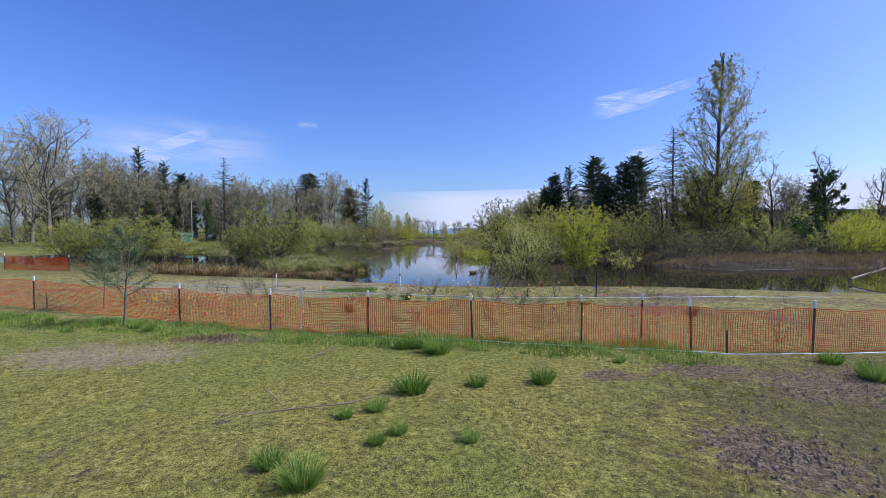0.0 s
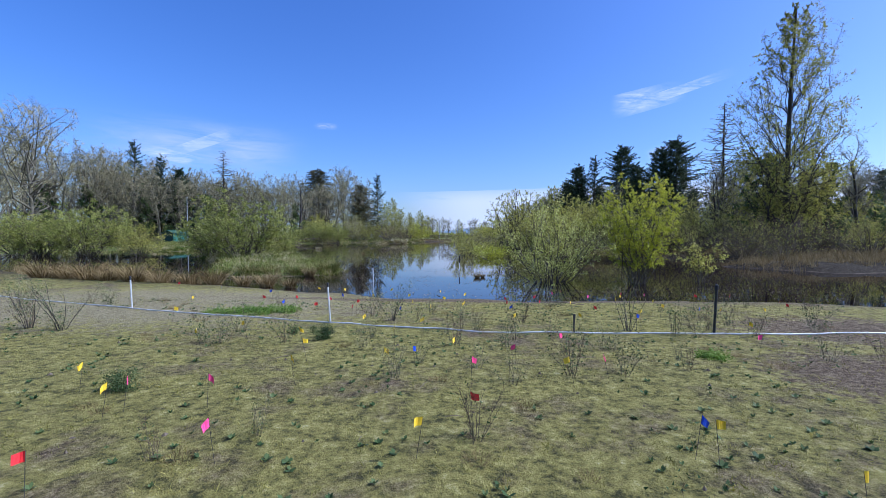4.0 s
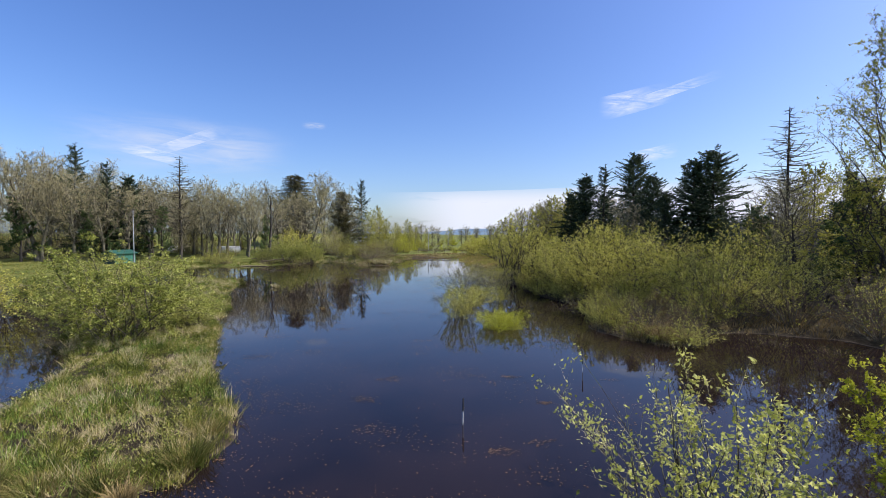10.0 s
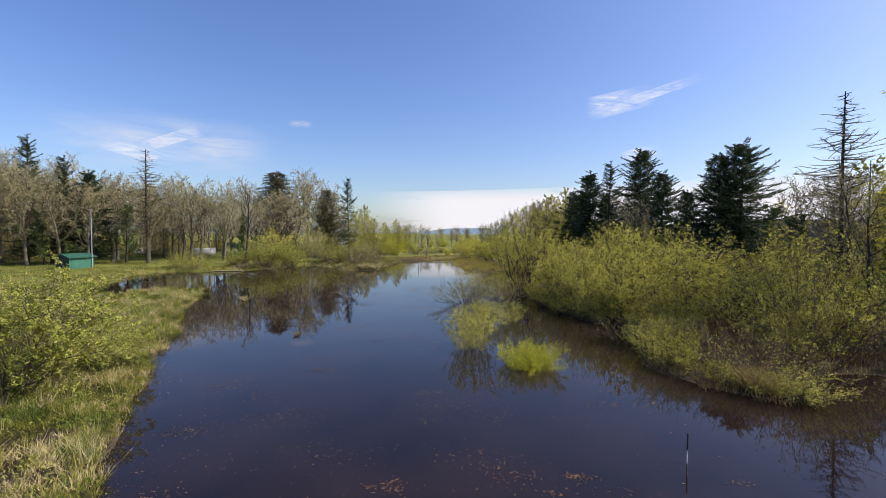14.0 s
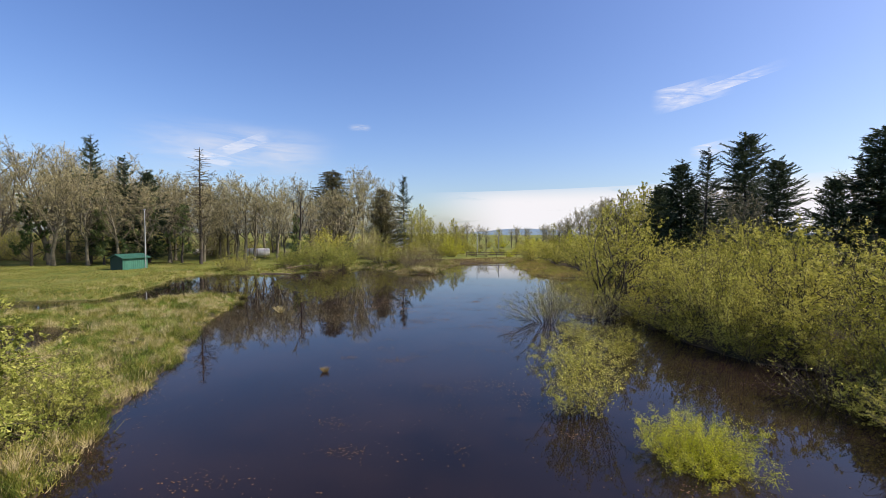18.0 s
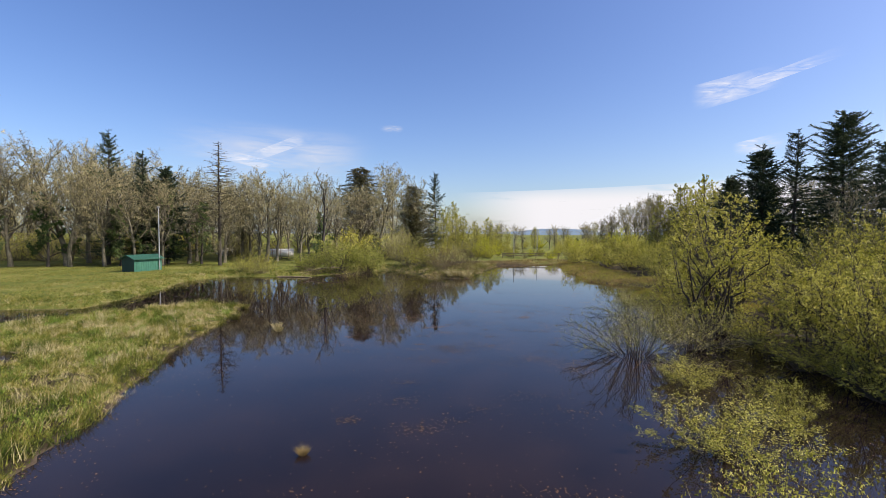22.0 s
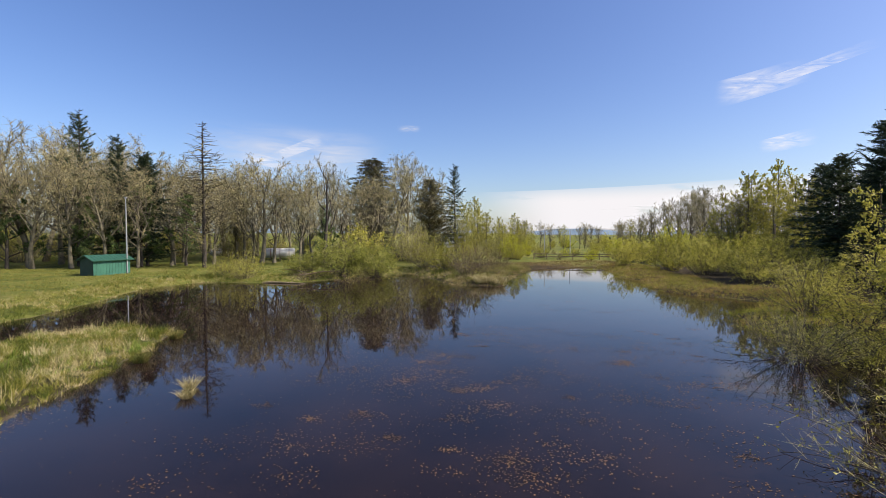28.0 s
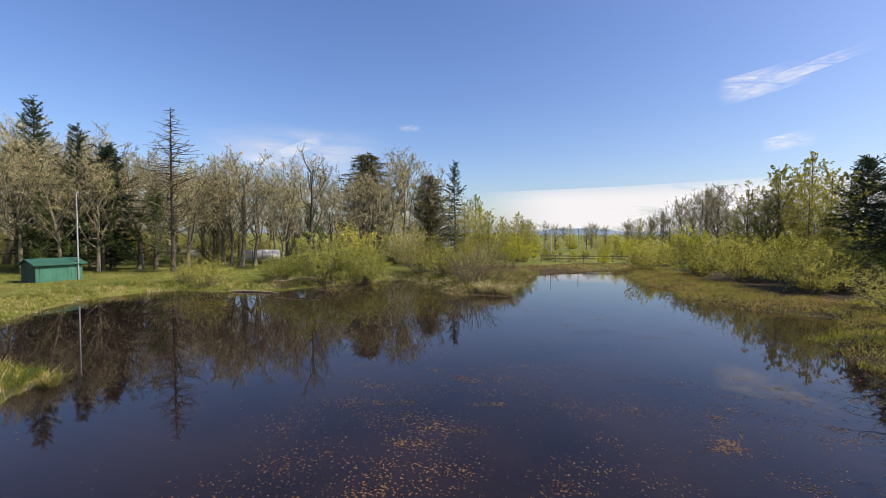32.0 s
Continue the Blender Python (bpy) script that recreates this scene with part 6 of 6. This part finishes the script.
for k, (x, y, sc) in enumerate([(-1.3, 15.9, 0.7), (7.1, 12.5, 0.6), (-2.0, 16.4, 0.35), (-2.8, 13.2, 0.6)]):
    place(leafy, x, y, sc, k * 77)
w, t, l = shrub(R(165), 0.3, 0.36, 30, 110, 0.034, twigs=8, stem_r=0.004, base_r=0.5, flat=0.6, low=0.1, twig_w=0.004)
weed = plant("weed_clump", "low mound of broad-leaved green weeds", "weeds", "weed clumps in the planting", w, STEM, t, TWIG_GREEN, l, GRASS_LUSH)
for k, (x, y, sc) in enumerate([(-4.3, 18.6, 0.6), (-3.7, 18.6, 0.8), (-3.2, 19.0, 0.7), (-4.8, 18.7, 0.5), (4.8, 15.0, 0.5), (-4.0, 18.9, 0.55)]):
    place(weed, x, y, sc, k * 77)
place(saplings[4], -11.7, 13.0, 1.2, 0, label="small dense green sapling by the fence")

# ---- shed and other things on the western lawn ----
shed = thing("shed", "small green wooden shed with a pitched green metal roof", "shed", m=pose(-57.4, 97.45, float(ground_z(-57.4, 97.45)) - 0.02, 0, 0, 82))
b = Build()
box(b, (-2.1, -1.15, -0.1), (2.1, 1.15, 1.85))
part("wall", b, GREEN_WALL_SHADED, shed)
# front boards take the sunlit tone; walls and gables keep the shaded one
for k in range(12):
    b = Build()
    box(b, (-2.08 + k * 0.348, -1.175, 0.02), (-2.08 + k * 0.348 + 0.333, -1.153, 1.8), 0.004)
    part("board", b, GREEN_WALL_SUNLIT, shed)
b = Build()
X, Y, E, T = 2.4, 1.5, 1.78, 2.4
b.add([(-X, -Y, E), (X, -Y, E), (X, 0, T), (-X, 0, T), (X, Y, E), (-X, Y, E), (-X, -Y, E - 0.08), (X, -Y, E - 0.08), (X, 0, T - 0.09), (-X, 0, T - 0.09), (X, Y, E - 0.08), (-X, Y, E - 0.08)],
      [(0, 1, 2, 3), (3, 2, 4, 5), (7, 6, 9, 8), (8, 9, 11, 10), (6, 7, 1, 0), (10, 11, 5, 4), (7, 8, 2, 1), (8, 10, 4, 2), (9, 6, 0, 3), (11, 9, 3, 5)])
roof = part("roof", b, GREEN_ROOF, shed)
for s in (-1, 1):
    b = Build()
    x0, x1 = sorted((s * 2.06, s * 2.098))
    b.add([(x0, -1.14, 1.83), (x0, 1.14, 1.83), (x0, 0, 2.28), (x1, -1.14, 1.83), (x1, 1.14, 1.83), (x1, 0, 2.28)], [(0, 1, 2), (5, 4, 3)])
    part("gable", b, GREEN_WALL_SHADED, shed)
for k in range(12):
    b = Build()
    x = -2.35 + k * 0.427
    b.add([(x - 0.02, -Y, E + 0.003), (x + 0.02, -Y, E + 0.003), (x + 0.02, 0, T + 0.003), (x - 0.02, 0, T + 0.003), (x, -Y, E + 0.03), (x, 0, T + 0.03)], [(0, 4, 5, 3), (4, 1, 2, 5), (0, 1, 4)])
    part("roof_seam", b, GREEN_ROOF, roof)

lamp = thing("light_pole", "tall thin galvanised light pole on the lawn", "pole", m=pose(-55.9, 98.9, float(ground_z(-55.9, 98.9)), 0, 0, 0))
b = Build()
tube(b, [(0, 0, -0.3), (0, 0, 4), (0, 0, 9.2)], [0.09, 0.075, 0.05], 8)
part("pole", b, GALV, lamp, smooth=True)
b = Build()
box(b, (-0.18, -0.1, 9.15), (0.18, 0.1, 9.32), 0.03)
part("lamp_head", b, GALV, lamp)

tank = thing("old_tank", "rust-streaked white tank lying in the brush", "tank", m=pose(-52.3, 125.7, float(ground_z(-52.3, 125.7)) + 1.2, 0, 0, 30) @ Matrix.Scale(0.85, 4))
b = Build()
tube(b, [(-3.0, 0, 0), (-2.85, 0, 0), (2.85, 0, 0), (3.0, 0, 0)], [0.7, 1.0, 1.0, 0.7], 18)
part("shell", b, WHITE_HULL, tank, smooth=True)
for s in (-1.8, 0, 1.8):
    b = Build()
    tube(b, [(s - 0.05, 0, 0), (s + 0.05, 0, 0)], [1.02, 1.02], 18)
    part("band", b, RUST, tank)
    b = Build()
    box(b, (s - 0.12, -0.8, -1.45), (s + 0.12, 0.8, -0.85), 0.02)
    part("cradle", b, TIMBER, tank)
dome = thing("covered_boat", "white tarpaulin-covered mound on the lawn", "boat", m=pose(-66.5, 128.1, float(ground_z(-66.5, 128.1)), 0, 0, 40))
b = Build()
tube(b, [(-2.0, 0, 0.5), (-1.6, 0, 0.6), (-0.6, 0, 0.7), (0.7, 0, 0.7), (1.7, 0, 0.55), (2.1, 0, 0.5)], [0.1, 0.6, 0.85, 0.85, 0.55, 0.1], 12)
part("cover", b, WHITE_HULL, dome, smooth=True)

def log(x, y, ln, r, turn, z, label, tilt=0.0):
    b, q = Build(), R(int(abs(x * 13 + y)))
    pts = curve((-ln / 2, 0, 0), (1, 0, tilt), ln, 8, q, 0.0, 0.06)
    tube(b, pts, np.linspace(r, r * 0.5, 8), 7)
    for s in (2, 4, 5):
        tube(b, curve(pts[s], unit(q.normal(size=3) + np.array([0.5, 0, 0.6])), ln * 0.18, 3, q), np.linspace(r * 0.4, 0.01, 3), 4, False)
    ob = new("log", b.mesh("log", TIMBER, True))
    ob.matrix_basis = pose(x, y, z, 0, 0, turn)
    return tagged(ob, label, "log", "fallen branches")


log(-33.5, 97.3, 5.0, 0.1, 4, WATER + 0.05, "grey fallen log at the water's edge")
log(-31, 100.5, 4.5, 0.09, 25, 0.5, "pale fallen branch lying on brush", 0.15)
log(-34, 101, 3.5, 0.08, 160, 0.5, "pale fallen branch lying on brush", 0.2)
log(4.0, 20.6, 0.9, 0.018, -25, -0.1, "dark stick lying on the mud")
log(24, 24.5, 5.5, 0.07, 25, WATER + 0.2, "bleached branch rising out of the water", 0.12)
log(-9.3, 28.7, 1.8, 0.03, 20, WATER + 0.08, "pale dead branch lying in the water")
log(-1.6, 5.6, 0.0 + 1.9, 0.012, 10, 0.1, "thin dry cane lying on the grass")
log(-2.2, 8.2, 0.9, 0.01, 60, 0.12, "thin dry cane lying on the grass")

# ---- far end: rail fence, poles, building ----
rail = thing("rail_fence", "low dark timber rail fence beyond the pond", "fence")
for k in range(9):
    b = Build()
    x, y = -8 + k * 2.4, 141 + k * 0.2
    z0 = float(ground_z(x, y))
    box(b, (x - 0.09, y - 0.09, z0 - 0.1), (x + 0.09, y + 0.09, z0 + 1.2), 0.01)
    part("post", b, TIMBER, rail)
    if k < 8:
        for hgt in (0.5, 0.95):
            b = Build()
            box(b, (x + 0.1, y - 0.05, z0 + hgt), (x + 2.3, y + 0.05, z0 + hgt + 0.16), 0.01)
            part("rail", b, TIMBER, rail)
for k, (x, y, h) in enumerate([(0.0, 164.5, 6.0), (-6.0, 158, 6), (17.5, 160, 6.5), (33, 165, 8), (26.5, 128, 6.2)]):
    ob = thing("utility_pole", "weathered grey timber pole", "pole", "poles beyond the pond", m=pose(x, y, float(ground_z(x, y)), 0, 0, k * 30))
    b = Build()
    tube(b, [(0, 0, -0.3), (0, 0, h)], [0.11, 0.08], 8)
    part("pole", b, GALV if k < 2 else TIMBER, ob)
    b = Build()
    tube(b, [(0, 0, h - 0.02), (0, 0, h + 0.08)], [0.1, 0.05], 8)
    part("cap", b, GALV, ob)


def hall(x, y, w, d, h, turn, wall, roof_mat, label, n):
    ob = thing("warehouse", label, "building", m=pose(x, y, float(ground_z(x, y)), 0, 0, turn))
    b = Build()
    box(b, (-w / 2, -d / 2, -0.5), (w / 2, d / 2, h))
    part("wall", b, wall, ob)
    b = Build()
    box(b, (-w / 2 - 0.3, -d / 2 - 0.3, h + 0.004), (w / 2 + 0.3, d / 2 + 0.3, h + 0.6), 0.05)
    part("roof", b, roof_mat, ob)
    for k in range(n):
        b = Build()
        cx = -w / 2 + (k + 0.5) * w / n
        box(b, (cx - 0.8, -d / 2 - 0.02, h * 0.55), (cx + 0.8, -d / 2 + 0.05, h * 0.75))
        part("window", b, ROOF_GREY, ob)


hall(-38, 215, 9, 8, 4.4, 0, CONCRETE, ROOF_GREY, "small white building behind the trees", 3)
hall(125, 118, 110, 24, 7.6, -8, ROOF_GREY, ROOF_GREY, "long low dark-roofed building behind the eastern trees", 14)


# ---- low weeds, dead stalks and clods in the planted ground ----
rr = R(170)
b = Build()
p = scatter(rr, 1800, -9, 10, 10.8, 21, lambda x, y: (y + 0.2 * x > 10.8) & (wavy(x * 0.9 + 1, y * 0.8) > -0.1) & (x < 7.5))
for x, y in p:
    n = int(rr.integers(5, 12))
    a = rr.uniform(0, 2 * np.pi, n)
    r = rr.uniform(0.02, 0.055)
    base = np.column_stack([np.full(n, x), np.full(n, y), np.full(n, float(ground_z(x, y)))])
    tip = base + np.column_stack([np.cos(a) * r, np.sin(a) * r, rr.uniform(0.008, 0.04, n)])
    s = np.column_stack([-np.sin(a), np.cos(a), np.zeros(n)]) * r * 0.32
    mid = base * 0.45 + tip * 0.55
    b.add(np.stack([base, mid + s, tip, mid - s], 1).reshape(-1, 3), np.arange(n)[:, None] * 4 + np.array([[0, 1, 2, 3]]))
tagged(new("weed_rosettes", b.mesh("weed_rosettes", LEAF_DEEP)), "low green weed rosettes in the planted ground", "weeds", kind="stuff")
b = Build()
p = scatter(rr, 420, -12, 12, 1.5, 21, lambda x, y: (np.abs(x) < 3 + y) & ((y > 11) | (wavy(x * 0.7, y * 0.9) > 0.1)))
p = np.concatenate([p, rr.normal(size=(260, 2)) * (0.4, 0.4) + (3.4, 4.4), rr.normal(size=(180, 2)) * (0.9, 0.45) + (6.2, 6.5), rr.normal(size=(90, 2)) * (0.5, 0.2) + (-4.6, 9.5)])
for x, y in p:
    n = 7
    a = np.arange(n) * 2 * np.pi / n
    q = rr.uniform(0.6, 1.2, n) * rr.uniform(0.015, 0.045)
    z = float(ground_z(x, y))
    ring = np.column_stack([x + np.cos(a) * q, y + np.sin(a) * q, np.full(n, z - 0.01)])
    k = np.arange(n)
    b.add(np.concatenate([ring, [(x, y, z + rr.uniform(0.012, 0.03))]]), np.stack([k, (k + 1) % n, np.full(n, n)], 1))
SOIL = surface("clod_of_soil", (0.07, 0.052, 0.034), (0.19, 0.147, 0.098), 8.0, 0.95, 0.6)
tagged(new("clods", b.mesh("clods", SOIL)), "dark crumbly clods of soil scattered over the ground", "soil", kind="stuff")
dead = tagged(new("dead_tussock", tuft(R(171), 150, 0.16, 0.16, 0.004, 1.3).mesh("dead_tussock", REED_BROWN)), "flattened dead brown plant tussock", "tussock", "dead tussocks in the planting")
for k, (x, y) in enumerate(scatter(rr, 46, -8, 9, 11.5, 20.5, lambda x, y: y + 0.2 * x > 11.2)):
    place(dead, float(x), float(y), rr.uniform(0.35, 0.9), k * 47)
b = Build()
for x, y in scatter(rr, 90, -10, 10, 2, 21, lambda x, y: np.abs(x) < 3 + y):
    a, ln = rr.uniform(0, np.pi), rr.uniform(0.08, 0.35)
    z = float(ground_z(x, y)) + 0.012
    tube(b, [(x, y, z), (x + math.cos(a) * ln / 2, y + math.sin(a) * ln / 2, z + 0.012), (x + math.cos(a) * ln, y + math.sin(a) * ln, z)], [0.004, 0.004, 0.002], 4, False)
tagged(new("dry_stalks", b.mesh("dry_stalks", TIMBER)), "dry broken stalks lying on the ground", "stalks", kind="stuff")
